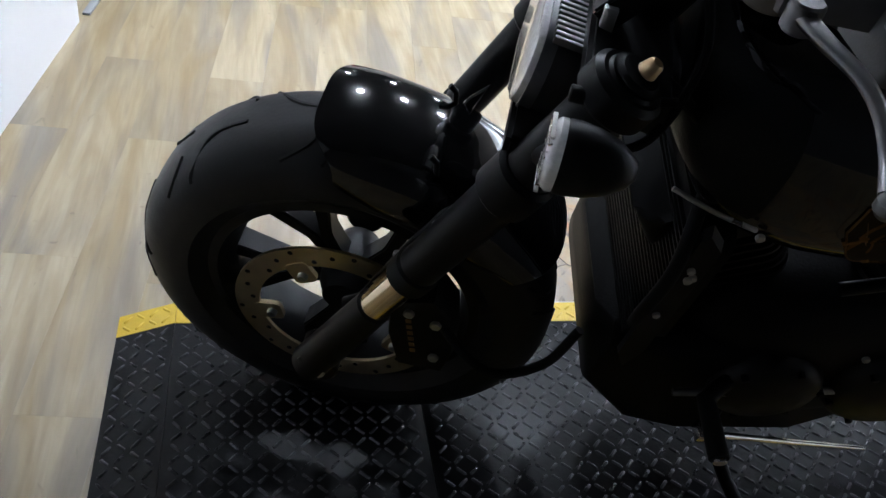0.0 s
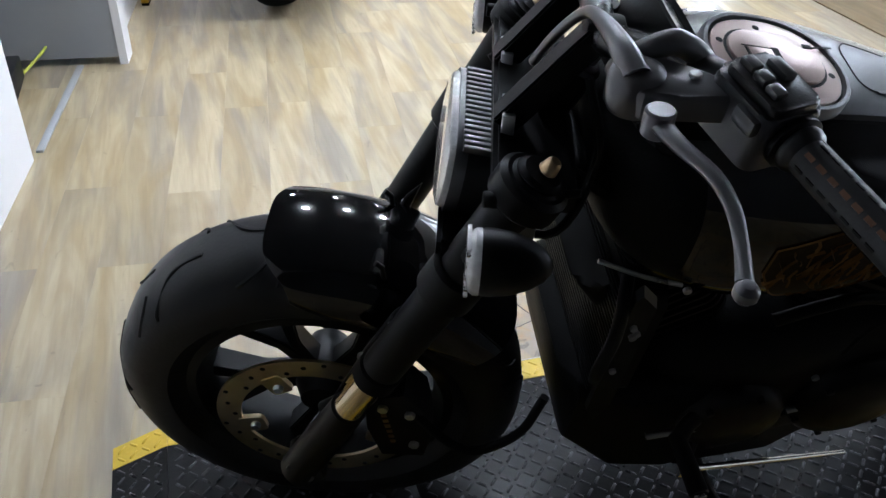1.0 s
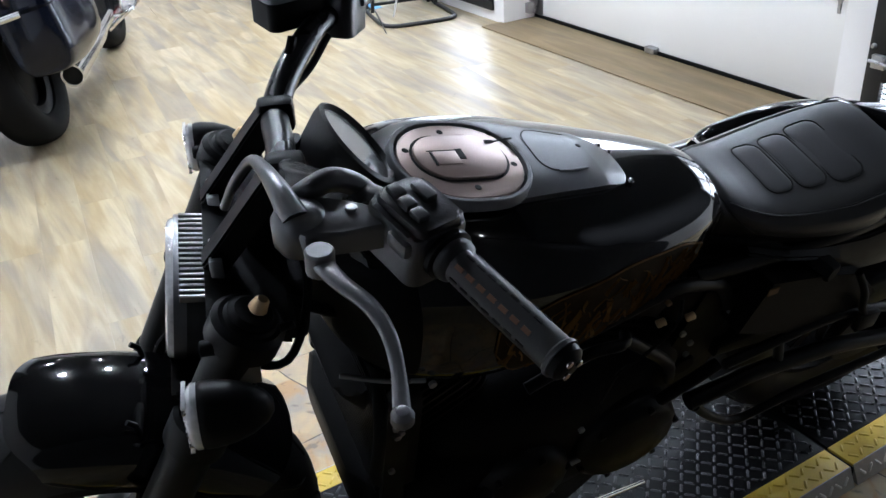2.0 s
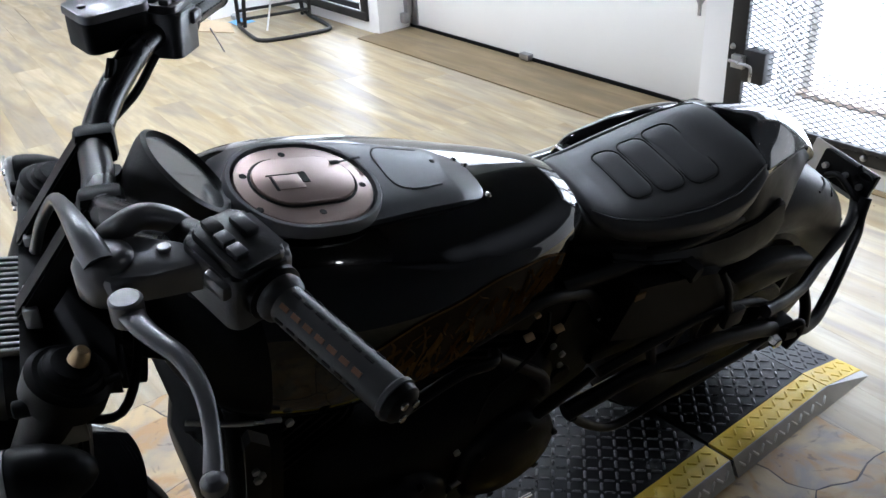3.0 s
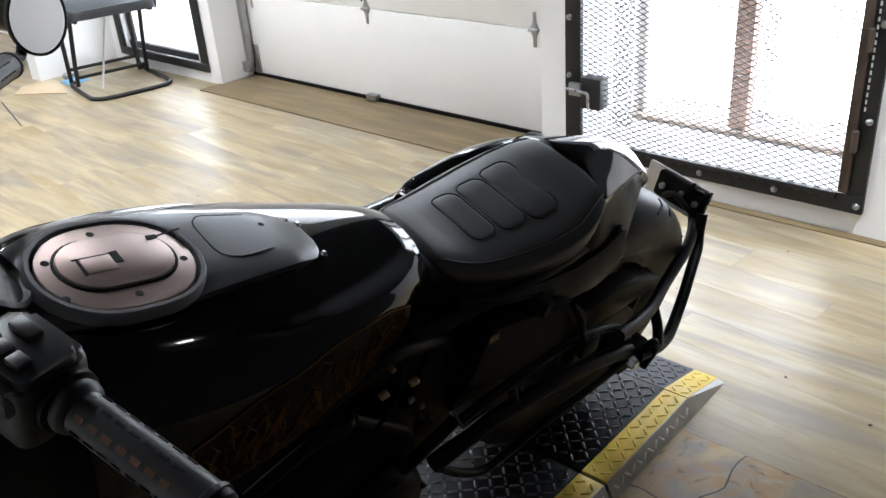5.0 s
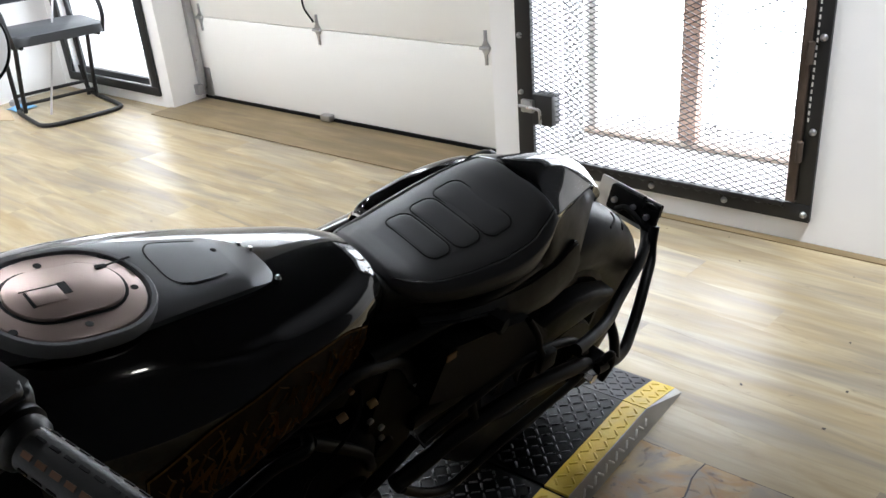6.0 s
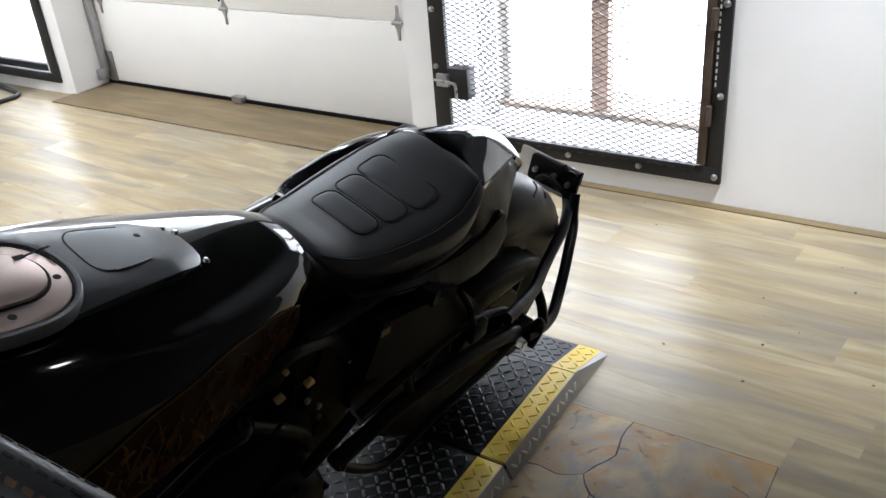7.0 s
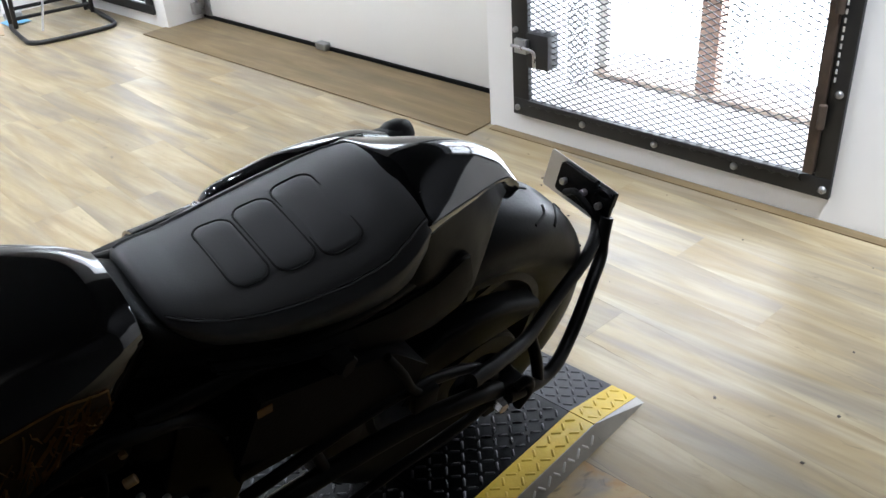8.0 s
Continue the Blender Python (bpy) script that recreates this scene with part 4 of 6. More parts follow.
        for k in range(7):
            for a in range(8):
                ang = 2 * math.pi * a / 8
                box(tint if a == worn else rb, 0.0155, 0.0172, *((-0.0021, 0.0021) if a == worn else (-0.0011, 0.0011)), 0.018 + 0.0132 * k, 0.0265 + 0.0132 * k, 0.0, gm @ Matrix.Rotation(ang, 4, "Z"))
        tagged(part("grip_slot", rb, GROOVE, grip, m=B), kind="stuff")
        tagged(part("grip_insert", tint, WORNBRONZE, grip, "worn bronze grip inserts", m=B), kind="stuff")
        part("bar_end", lathe([(0, 0.01), (0.011, 0.0095), (0.0155, 0.006), (0.0165, 0)], 24, axis_to(g1, gd)), SATIN, bar, m=B)
        for k in range(3):
            a = 2.1 * k
            part("end_screw", rod(gm @ Vector((0.008 * math.cos(a), 0.008 * math.sin(a), L + 0.009)), gm @ Vector((0.008 * math.cos(a), 0.008 * math.sin(a), L + 0.0115)), 0.0035, segs=8), CHROME, bar, m=B)
        sm = Matrix.Translation((0.449, s * 0.248, 1.072)) @ Vector((gd.x, gd.y, gd.z)).to_track_quat("X", "Z").to_matrix().to_4x4()
        sw = part("switch_box", prism(rounded(-0.036, 0.036, -0.03, 0.03, 0.012), -0.026, 0.026, sm, 0.006), SWITCH, bar, "dark grey switch housing", m=B)
        part("switch_top", prism(rounded(-0.03, 0.034, -0.024, 0.022, 0.008), 0.026, 0.034, sm, 0.004), SWITCH, sw, m=B)
        for x, y, w_, h_, z in ((-0.018, -0.01, 0.008, 0.006, 0.04), (0.0, -0.012, 0.007, 0.006, 0.041), (0.016, -0.012, 0.007, 0.006, 0.04), (-0.006, 0.01, 0.012, 0.006, 0.04)):
            part("button", boxm(x - w_, x + w_, y - h_, y + h_, 0.033, z, 0.002, sm), LEVER if x > -0.01 else SWITCH, sw, m=B)
        part("toggle", boxm(0.004, 0.03, -0.036, -0.022, 0.006, 0.022, 0.004, sm), LEVER, sw, m=B)
        part("switch_collar", lathe([(0.02, 0), (0.024, 0.002), (0.024, 0.012), (0.02, 0.014)], 24, axis_to(g0 - gd * 0.014, gd)), SATIN, sw, m=B)
    # left: perch and lever
    pm = B @ Matrix.Translation((0.385, -0.232, 1.078))
    perch = P("clutch_perch", prism([(-0.042, -0.03), (-0.02, -0.042), (0.01, -0.03), (0.05, -0.012), (0.052, 0.012), (0.01, 0.02), (-0.03, 0.03), (-0.046, 0.01)], -0.012, 0.013, pm @ pose(0, 0, 0, 6, 0, -20) @ Matrix.Diagonal((1, 0.78, 1, 1)), 0.005), LEVER, "grey cast clutch perch")
    part("perch_screw", rod((0.012, 0.0, 0.012), (0.012, 0.0, 0.0165), 0.0055, segs=12), STEEL, perch, m=pm)
    part("perch_knuckle", lathe([(0, -0.022), (0.02, -0.022), (0.024, -0.015), (0.0245, 0.008), (0.021, 0.015), (0.013, 0.019), (0, 0.02)], 24, pm @ Matrix.Translation((-0.032, 0.004, 0))), LEVER, perch)
    part("cable_adjuster", tube([(0.35, -0.238, 1.088, 0.014), (0.34, -0.205, 1.098, 0.0105), (0.328, -0.16, 1.097, 0.007), (0.318, -0.128, 1.086, 0.0055), (0.3, -0.095, 1.045, 0.005), (0.285, -0.07, 1.0, 0.005)], 0.006, 12), LEVER, perch, "grey clutch cable boot", m=B)
    P("bar_hose", tube([(0.348, -0.17, 1.055), (0.352, -0.19, 1.078), (0.366, -0.2, 1.095), (0.386, -0.194, 1.099), (0.41, -0.188, 1.084), (0.428, -0.192, 1.06)], 0.011, 14), LEVER, "grey sleeved hose over the handlebar", m=B)
    lv = P("clutch_lever", tube([(0.365, -0.262, 1.074, 0.0095), (0.366, -0.285, 1.078, 0.0095), (0.376, -0.312, 1.079, 0.0085), (0.394, -0.342, 1.078, 0.0075), (0.403, -0.372, 1.074, 0.0065), (0.404, -0.405, 1.068, 0.0057), (0.4, -0.438, 1.065, 0.0066)], 0.01, 14, flat=0.6), LEVER, "grey curved clutch lever", m=B)
    part("lever_ball", lathe([(0, -0.0085), (0.0048, -0.0075), (0.0084, -0.003), (0.0084, 0.003), (0.0048, 0.0075), (0, 0.0085)], 18, Matrix.Translation((0.399, -0.446, 1.065))), LEVER, lv, m=B)
    part("pivot_bolt", rod((0.364, -0.279, 1.066), (0.364, -0.279, 1.089), 0.0125, segs=16), LEVER, lv, m=B)
    # right: brake reservoir and lever
    rm = B @ Matrix.Translation((0.39, 0.225, 1.085)) @ pose(0, 0, 0, 0, 0, 25)
    res = P("brake_reservoir", prism(rounded(-0.045, 0.035, -0.03, 0.03, 0.012), -0.01, 0.026, rm, 0.005), SATIN, "black brake reservoir with grey cap")
    part("reservoir_cap", prism(rounded(-0.047, 0.037, -0.032, 0.032, 0.013), 0.0265, 0.036, rm, 0.004), LEVER, res)
    for x in (-0.033, 0.023):
        part("cap_screw", rod((x, 0, 0.036), (x, 0, 0.038), 0.005), STEEL, res, m=rm)
    P("brake_lever", tube([(0.365, 0.262, 1.074, 0.0095), (0.366, 0.285, 1.078, 0.0095), (0.376, 0.312, 1.079, 0.0085), (0.394, 0.342, 1.078, 0.0075), (0.403, 0.372, 1.074, 0.0065), (0.404, 0.405, 1.068, 0.0057), (0.4, 0.438, 1.065, 0.0066)], 0.01, 14, flat=0.6), LEVER, "grey curved brake lever", m=B)
    P("throttle_cable", tube([(0.43, 0.2, 1.06), (0.4, 0.17, 1.03), (0.36, 0.13, 1.01), (0.33, 0.09, 0.98)], 0.005, 8), BLACKRUBBER, m=B)
    P("key_wire", tube([(0.505, 0.29, 1.05), (0.514, 0.287, 1.03), (0.519, 0.285, 1.018)], 0.0009, 6), STEEL, m=B)
    # bar-end mirror on the right grip
    mm = UPRIGHT @ axis_to((0.646, 0.344, 1.077), (0.4, -0.85, 0.2)) @ Matrix.Scale(0.88, 4)
    mir = P("mirror", lathe([(0, -0.014), (0.03, -0.013), (0.05, -0.006), (0.053, 0.0), (0.053, 0.004), (0.0505, 0.005), (0.0495, 0.002), (0, 0.002)], 40, mm), SATIN, "round black bar-end mirror")
    part("mirror_glass", lathe([(0, 0.0026), (0.049, 0.0026), (0.0495, 0.0022)], 40, mm), MIRROR, mir)
    P("mirror_stem", tube([B @ Vector((0.535, 0.405, 1.055)), B @ Vector((0.55, 0.43, 1.055)), mm @ Vector((0.01, 0.02, -0.03)), mm @ Vector((0, 0, -0.012))], 0.007, 10), SATIN)
    # turn signals
    for s in (-1, 1):
        im = B @ Matrix.Translation((0.229, s * 0.25, 0.89)) @ pose(0, 0, 0, 0, 90, 0) @ Matrix.Diagonal((1.06, 0.88, 1, 1))
        body = P("turn_signal", lathe([(0.0, 0.012), (0.03, 0.012), (0.033, 0.016), (0.0333, 0.025), (0.031, 0.042), (0.025, 0.06), (0.016, 0.074), (0.007, 0.081), (0, 0.082)], 32, im), SATIN, "black bullet turn signal with a clear lens")
        part("signal_lens", lathe([(0, -0.001), (0.018, 0.0), (0.029, 0.003), (0.033, 0.008), (0.033, 0.0135), (0.0, 0.014)], 32, im), LENS, body, "clear ribbed lens")
        for k in range(9):
            part("lens_rib", boxm(-0.028 + 0.007 * k - 0.0013, -0.028 + 0.007 * k + 0.0013, -0.02, 0.02, -0.0003, 0.004, 0.0006, im), CHROME if k % 2 else LENS, body)
        part("signal_stalk", tube([(0.262, s * 0.238, 0.865), (0.262, s * 0.2, 0.85), (0.245, s * 0.17, 0.825), (0.232, s * 0.14, 0.79)], 0.013, 12), SATIN, body, m=B)
        part("signal_bracket", boxm(0.268, 0.3, s * 0.172 - 0.003, s * 0.172 + 0.003, 0.845, 0.905, 0.002), LEVER if s < 0 else SATIN, body, m=B)


front_end()


def tank_and_seat():
    CV = -0.02
    # rows of (u, half width, crown, widest height, bottom)
    rows = [(0.372, 0.055, 0.93, 0.881, 0.84), (0.385, 0.095, 0.95, 0.869, 0.79), (0.42, 0.135, 0.96, 0.849, 0.735), (0.5, 0.162, 0.968, 0.842, 0.71), (0.58, 0.171, 0.952, 0.835, 0.706), (0.66, 0.168, 0.93, 0.828, 0.706), (0.73, 0.155, 0.908, 0.822, 0.71), (0.8, 0.138, 0.888, 0.815, 0.715), (0.88, 0.112, 0.868, 0.808, 0.735), (0.92, 0.094, 0.858, 0.804, 0.752), (0.94, 0.083, 0.851, 0.801, 0.757), (0.957, 0.072, 0.843, 0.798, 0.76)]
    fine = smooth_path(rows, 8)

    def row_at(u):
        return [float(np.interp(u, [r[0] for r in fine], [r[k] for r in fine])) for k in (1, 2, 3, 4)]

    def power_at(u):
        """The section is boxy at the filler and round towards the seat."""
        return float(np.interp(u, [0.75, 0.95], [2.9, 2.35]))

    rings = []
    for u, half, top, mid, low in fine:
        ring = []
        for k in range(56):
            c, q = math.cos(2 * math.pi * k / 56), math.sin(2 * math.pi * k / 56)
            e = 2 / (power_at(u) if q > 0 else 4.5)
            ring.append((u, CV + half * math.copysign(abs(c) ** e, c), mid + math.copysign(abs(q) ** e, q) * ((top - mid) if q > 0 else (mid - low))))
        rings.append(ring)
    P("neck_cover", loft(sections([(0.36, CV, 0.05, 0.925, 0.82), (0.376, CV, 0.102, 0.944, 0.785), (0.415, CV, 0.142, 0.955, 0.745), (0.45, CV, 0.158, 0.957, 0.732)], 2.9, 40, 5, 0.46)), MATT, "matt black cover round the steering neck")
    tank = P("fuel_tank", loft(rings), GLOSS, "gloss black fuel tank", angle=60)

    def over(u, v, lift):
        """A point over the tank's crown, bent with it."""
        half, t, mid, low = row_at(u)
        q = min(0.995, abs(v - CV) / half)
        return (u, v, mid + (t - mid) * (1 - q ** power_at(u)) ** (1 / power_at(u)) + lift)

    def sheet(outline, thick, n=15):
        """A plate shaped by (u, half width, lift) rows, laid over the crown, with a rounded rim."""
        rings = []
        for u, hw, lift in outline:
            up = [over(u, CN + hw * x, lift - 0.0055 * abs(x) ** 5) for x in np.linspace(-1, 1, n)]
            low = [(a, b, c - thick) for a, b, c in up[::-1]]
            rings.append(up + low)
        return loft(rings)

    # console: a drop-shaped cover, widest at the filler, with a sloped blade at its rear end
    CN = -0.01
    out = [(0.45, 0.022, 0.011), (0.4535, 0.042, 0.0125), (0.461, 0.058, 0.0135), (0.477, 0.073, 0.0135), (0.505, 0.084, 0.0135), (0.545, 0.0895, 0.0135), (0.59, 0.0875, 0.0135), (0.64, 0.08, 0.0135), (0.69, 0.0715, 0.0135), (0.735, 0.064, 0.0135), (0.757, 0.06, 0.0135), (0.762, 0.059, 0.0128), (0.785, 0.052, 0.0075), (0.8, 0.046, 0.0035), (0.806, 0.039, 0.0015), (0.809, 0.025, 0.0)]
    out = [(u, hw * 0.93, lift) for u, hw, lift in out]
    con = part("console", sheet(out, 0.034), CONSOLE, tank, "dark grey tank console", angle=24)
    under = [(u, hw + 0.0035, -0.001) for u, hw, lift in out]
    part("console_gasket", sheet(under, 0.02), BLACKRUBBER, con, "black gap round the console")

    def tilt(u, v, lift=0.0):
        a, b = Vector(over(u - 0.05, v, lift)), Vector(over(u + 0.05, v, lift))
        x = (b - a).normalized()
        z = x.cross(Vector((0, -1, 0))).normalized()
        z = -z if z.z < 0 else z
        y = z.cross(x)
        m = Matrix((x, y, z)).transposed().to_4x4()
        m.translation = Vector(over(u, v, lift))
        return m

    # filler cover
    cm = tilt(0.558, -0.025, 0.0145)
    part("cap_rim", loft([[(x, y, z) for x, y in stadium(0.18 - d, 0.15 - d, 14)] for z, d in ((-0.012, -0.006), (0.0, -0.004), (0.0022, 0.0), (0.0022, 0.009), (-0.012, 0.013))], closed=True), CAPRIM, con, "light grey rim round the filler cover", m=cm)
    cap = part("filler_cover", prism(stadium(0.163, 0.133, 14), -0.006, 0.0005, cm, 0.002), BRONZE, con, "brown anodised filler cover")
    pm = cm @ Matrix.Translation((0.0, 0.004, 0.0))
    part("cover_plate", prism(stadium(0.122, 0.079, 14), 0.0005, 0.0045, pm, 0.002), BRONZE, cap)
    part("cover_groove", loft([[(x, y, z) for x, y in stadium(0.13 - d, 0.087 - d, 14)] for z, d in ((-0.0002, 0.0), (0.0009, 0.0), (0.0009, 0.007), (-0.0002, 0.007))], closed=True), GROOVE, cap, m=pm)
    for x, y in ((-0.066, 0.022), (-0.005, 0.054), (0.064, 0.049), (0.068, -0.013), (-0.002, -0.05), (-0.07, -0.035)):
        part("cover_screw", lathe([(0, 0.0008), (0.0042, 0.0008), (0.0046, 0.0002)], 14, cm @ Matrix.Translation((x, y, 0))), GROOVE, cap)
    part("latch_slot", boxm(-0.0405, -0.0375, -0.013, 0.011, 0.0046, 0.0052, 0, cm), GROOVE, cap)
    part("latch_slot", boxm(-0.0435, -0.002, 0.0125, 0.0142, 0.0046, 0.0052, 0, cm), GROOVE, cap)
    part("latch_flap", boxm(-0.037, -0.005, -0.012, 0.012, 0.0044, 0.0056, 0.0004, cm), BRONZE, cap)
    part("latch_slot", boxm(-0.0045, 0.0045, -0.003, 0.0155, 0.0046, 0.0053, 0, cm), GROOVE, cap)
    part("key_slot", boxm(0.079, 0.0815, 0.006, 0.036, 0.0016, 0.0022, 0, cm), GROOVE, cap)
    part("key_slot", boxm(-0.021, 0.021, -0.0012, 0.0012, 0.0046, 0.0052, 0, cm @ Matrix.Translation((0.068, 0.031, -0.002)) @ pose(0, 0, 0, 0, 0, 10)), GROOVE, cap)
    part("key_slot", boxm(-0.006, 0.006, -0.003, 0.003, 0.0046, 0.0053, 0, cm @ Matrix.Translation((0.05, 0.027, 0.0))), GROOVE, cap)
    # shallow pad behind the cover, open to the rear, with a short raised ledge
    pm = tilt(0.7, CN + 0.006, 0.0136)
    pad = [(0.04, 0.034), (-0.012, 0.041), (-0.026, 0.036), (-0.033, 0.024), (-0.034, 0.0), (-0.033, -0.024), (-0.026, -0.036), (-0.012, -0.041), (0.012, -0.04)]
    part("pad_groove", tube([(x, y, 0.0004) for x, y in pad], 0.001, 6, True, 4, flat=0.5), GROOVE, con, m=pm)
    part("console_ledge", tube([(-0.012, -0.041, 0.0), (0.01, -0.04, 0.0008), (0.04, -0.034, 0.0)], 0.0022, 8, True, 4, flat=0.6), CONSOLE, con, m=pm)
    part("console_button", lathe([(0, 0.0012), (0.003, 0.001), (0.0042, 0.0)], 16, tilt(0.752, CN + 0.018, 0.0134)), GROOVE, con)
    for u, v in ((0.803, -0.045), (0.806, 0.018), (0.797, 0.032)):
        part("console_screw", lathe([(0, 0.0034), (0.0036, 0.0028), (0.0048, 0)], 12, tilt(u, CN + v, 0.0035)), CHROME, con)
    # side graphic on the lower flank
    upper = smooth_path([(0.545, 0.845, 0), (0.62, 0.87, 0), (0.7, 0.866, 0), (0.75, 0.861, 0), (0.8, 0.849, 0), (0.855, 0.833, 0), (0.9, 0.806, 0)], 4)
    lower = smooth_path([(0.545, 0.8, 0), (0.58, 0.745, 0), (0.64, 0.724, 0), (0.704, 0.72, 0), (0.756, 0.721, 0), (0.815, 0.727, 0), (0.863, 0.738, 0), (0.9, 0.77, 0)], 4)
    hi_at = lambda u: float(np.interp(u, [p[0] for p in upper], [p[1] for p in upper]))
    lo_at = lambda u: float(np.interp(u, [p[0] for p in lower], [p[1] for p in lower]))
    for s in (-1, 1):
        def flank(u, w, lift):
            half, t, mid, low = row_at(u)
            e = min(0.999, abs(w - mid) / ((t - mid) if w > mid else (mid - low)))
            k = power_at(u) if w > mid else 4.5
            return (u, CV + s * (half * (1 - e ** k) ** (1 / k) + lift), w)
        bm = bmesh.new()
        grid = []
        for k in range(29):
            u = 0.546 + (0.899 - 0.546) * k / 28
            grid.append([bm.verts.new(flank(u, lo_at(u) + (hi_at(u) - lo_at(u)) * j / 9, 0.0018)) for j in range(10)])
        for a, b in zip(grid, grid[1:]):
            for j in range(9):
                bm.faces.new((a[j], a[j + 1], b[j + 1], b[j]))
        panel = part("tank_graphic", bm, GRAPHIC, tank, "dark faded camouflage graphic with an orange outline")
        edge = [flank(p[0], p[1], 0.0018) for p in upper + lower[::-1] + upper[:1]]
        part("graphic_outline", tube(edge, 0.0013, 6, False), FADED, panel)
        rnd = random.Random(4)
        for k in range(170 if s < 0 else 0):
            u = rnd.uniform(0.56, 0.893)
            l = rnd.choice((0.005, 0.008, 0.012, 0.02)) * rnd.uniform(0.7, 1.3)
            if hi_at(u) - lo_at(u) < 2.4 * l:
                continue
            wc = rnd.uniform(lo_at(u) + l, hi_at(u) - l)
            lean = rnd.uniform(-0.008, 0.014)
            part("graphic_stroke", tube([flank(u - lean, wc - l, 0.002), flank(u + rnd.uniform(-0.004, 0.004), wc, 0.0021), flank(u + lean, wc + l, 0.002)], rnd.uniform(0.0012, 0.0042), 5, True, 2, flat=0.12), FADED, panel)
    # rear tank cover under the seat nose and side plates
    P("tank_rear_cover", loft(sections([(0.93, CV, 0.05, 0.77, 0.72), (0.97, CV, 0.065, 0.765, 0.7), (1.03, CV, 0.085, 0.752, 0.69), (1.1, CV, 0.095, 0.735, 0.67)], 2.6, 28, 4)), MATT)
    P("seat_mount", loft(sections([(0.945, CV, 0.05, 0.82, 0.74), (0.962, CV, 0.066, 0.822, 0.74), (0.99, CV, 0.07, 0.8, 0.735), (1.04, CV, 0.08, 0.77, 0.73)], 3.5, 28, 4)), MATT, "matt black mount under the seat nose")

    # seat: rows of (u, half width, crown, edge, hem)
    SV = -0.012
    srows = [(0.98, 0.04, 0.8, 0.796, 0.782), (0.983, 0.057, 0.81, 0.801, 0.774), (0.99, 0.068, 0.815, 0.801, 0.768), (1.003, 0.077, 0.812, 0.796, 0.76), (1.022, 0.086, 0.806, 0.788, 0.752), (1.045, 0.094, 0.799, 0.78, 0.744), (1.08, 0.104, 0.792, 0.773, 0.735), (1.13, 0.114, 0.79, 0.769, 0.725), (1.2, 0.123, 0.793, 0.768, 0.716), (1.26, 0.123, 0.801, 0.774, 0.713), (1.3, 0.115, 0.811, 0.783, 0.712), (1.325, 0.104, 0.815, 0.791, 0.712), (1.337, 0.098, 0.815, 0.793, 0.712)]
    rings = []
    for u, half, t, e, hem in smooth_path(srows, 6):
        ring = []
        for x in np.linspace(-1, 1, 23):
            ring.append((u, SV + half * math.copysign(abs(x) ** 0.9, x), e + (t - e) * (1 - abs(x) ** 2.6) - 0.004 * abs(x) ** 12))
        ring += [(u, SV + half * 1.015, e - 0.006), (u, SV + half * 1.005, (e + hem) / 2), (u, SV + half * 0.95, hem + 0.004), (u, SV + half * 0.88, hem)]
        ring += [(u, SV - half * 0.88, hem), (u, SV - half * 0.95, hem + 0.004), (u, SV - half * 1.005, (e + hem) / 2), (u, SV - half * 1.015, e - 0.006)]
        rings.append(ring)
    seat = P("seat", loft(rings), LEATHER, "black stitched vinyl solo seat with three padded panels", angle=50)

    sfine = smooth_path(srows, 6)

    def seat_top(u, v, lift):
        f = lambda c: float(np.interp(u, [r[0] for r in sfine], [r[c] for r in sfine]))
        half, t, e = f(1), f(2), f(3)
        s = min(1.0, abs(v - SV) / half) ** (1 / 0.9)
        return Vector((u, v, e + (t - e) * (1 - s**2.6) + lift))

    for u0, u1, hv in ((1.079, 1.129, 0.055), (1.137, 1.19, 0.061), (1.197, 1.255, 0.069)):
        outline = rounded(u0, u1, SV - hv, SV + hv, 0.018, 6)
        c = ((u0 + u1) / 2, SV)
        bm = bmesh.new()
        layers = []
        for scale, lift in ((1.0, -0.004), (1.0, -0.0008), (0.97, 0.0004), (0.92, 0.0011), (0.8, 0.0015), (0.6, 0.0017), (0.4, 0.0018), (0.2, 0.0018), (0.03, 0.0018)):
            layers.append([bm.verts.new(seat_top(c[0] + (x - c[0]) * scale, c[1] + (y - c[1]) * (1 - (1 - scale) * 0.5), lift)) for x, y in outline])
        for a, b in zip(layers, layers[1:]):
            for k in range(len(a)):
                bm.faces.new((a[k], a[(k + 1) % len(a)], b[(k + 1) % len(a)], b[k]))
        bm.faces.new(layers[-1])
        pad = part("seat_pad", bm, LEATHER, seat, angle=70)
        part("pad_seam", tube([seat_top(c[0] + (x - c[0]) * 1.04, c[1] + (y - c[1]) * 1.02, 0.0003) for x, y in outline + outline[:1]], 0.0015, 6, False), GROOVE, pad)
    for s in (-1, 1):
        seam = []
        for k in range(49):
            u = 0.99 + (1.336 - 0.99) * k / 48
            inset = 0.895 - 0.08 * max(0.0, (u - 1.27) / 0.066) * max(0.0, (1.336 - u) / 0.066)
            seam.append(seat_top(u, SV + s * inset * float(np.interp(u, [r[0] for r in srows], [r[1] for r in srows])), 0.0004))
        part("seat_piping", tube(seam, 0.0014, 6, True, 1), LEATHER, seat)
        part("piping_seam", tube([p + Vector((0, -s * 0.0035, 0.0)) for p in seam], 0.0011, 6, True, 1), GROOVE, seat)
    part("seat_base", loft([[(u, SV + half * 0.9 * x, hem - d) for x, d in ((-1, 0.002), (-1, 0.012), (1, 0.012), (1, 0.002))] for u, half, t, e, hem in srows[2:]]), SATIN, seat, "black seat base rim")
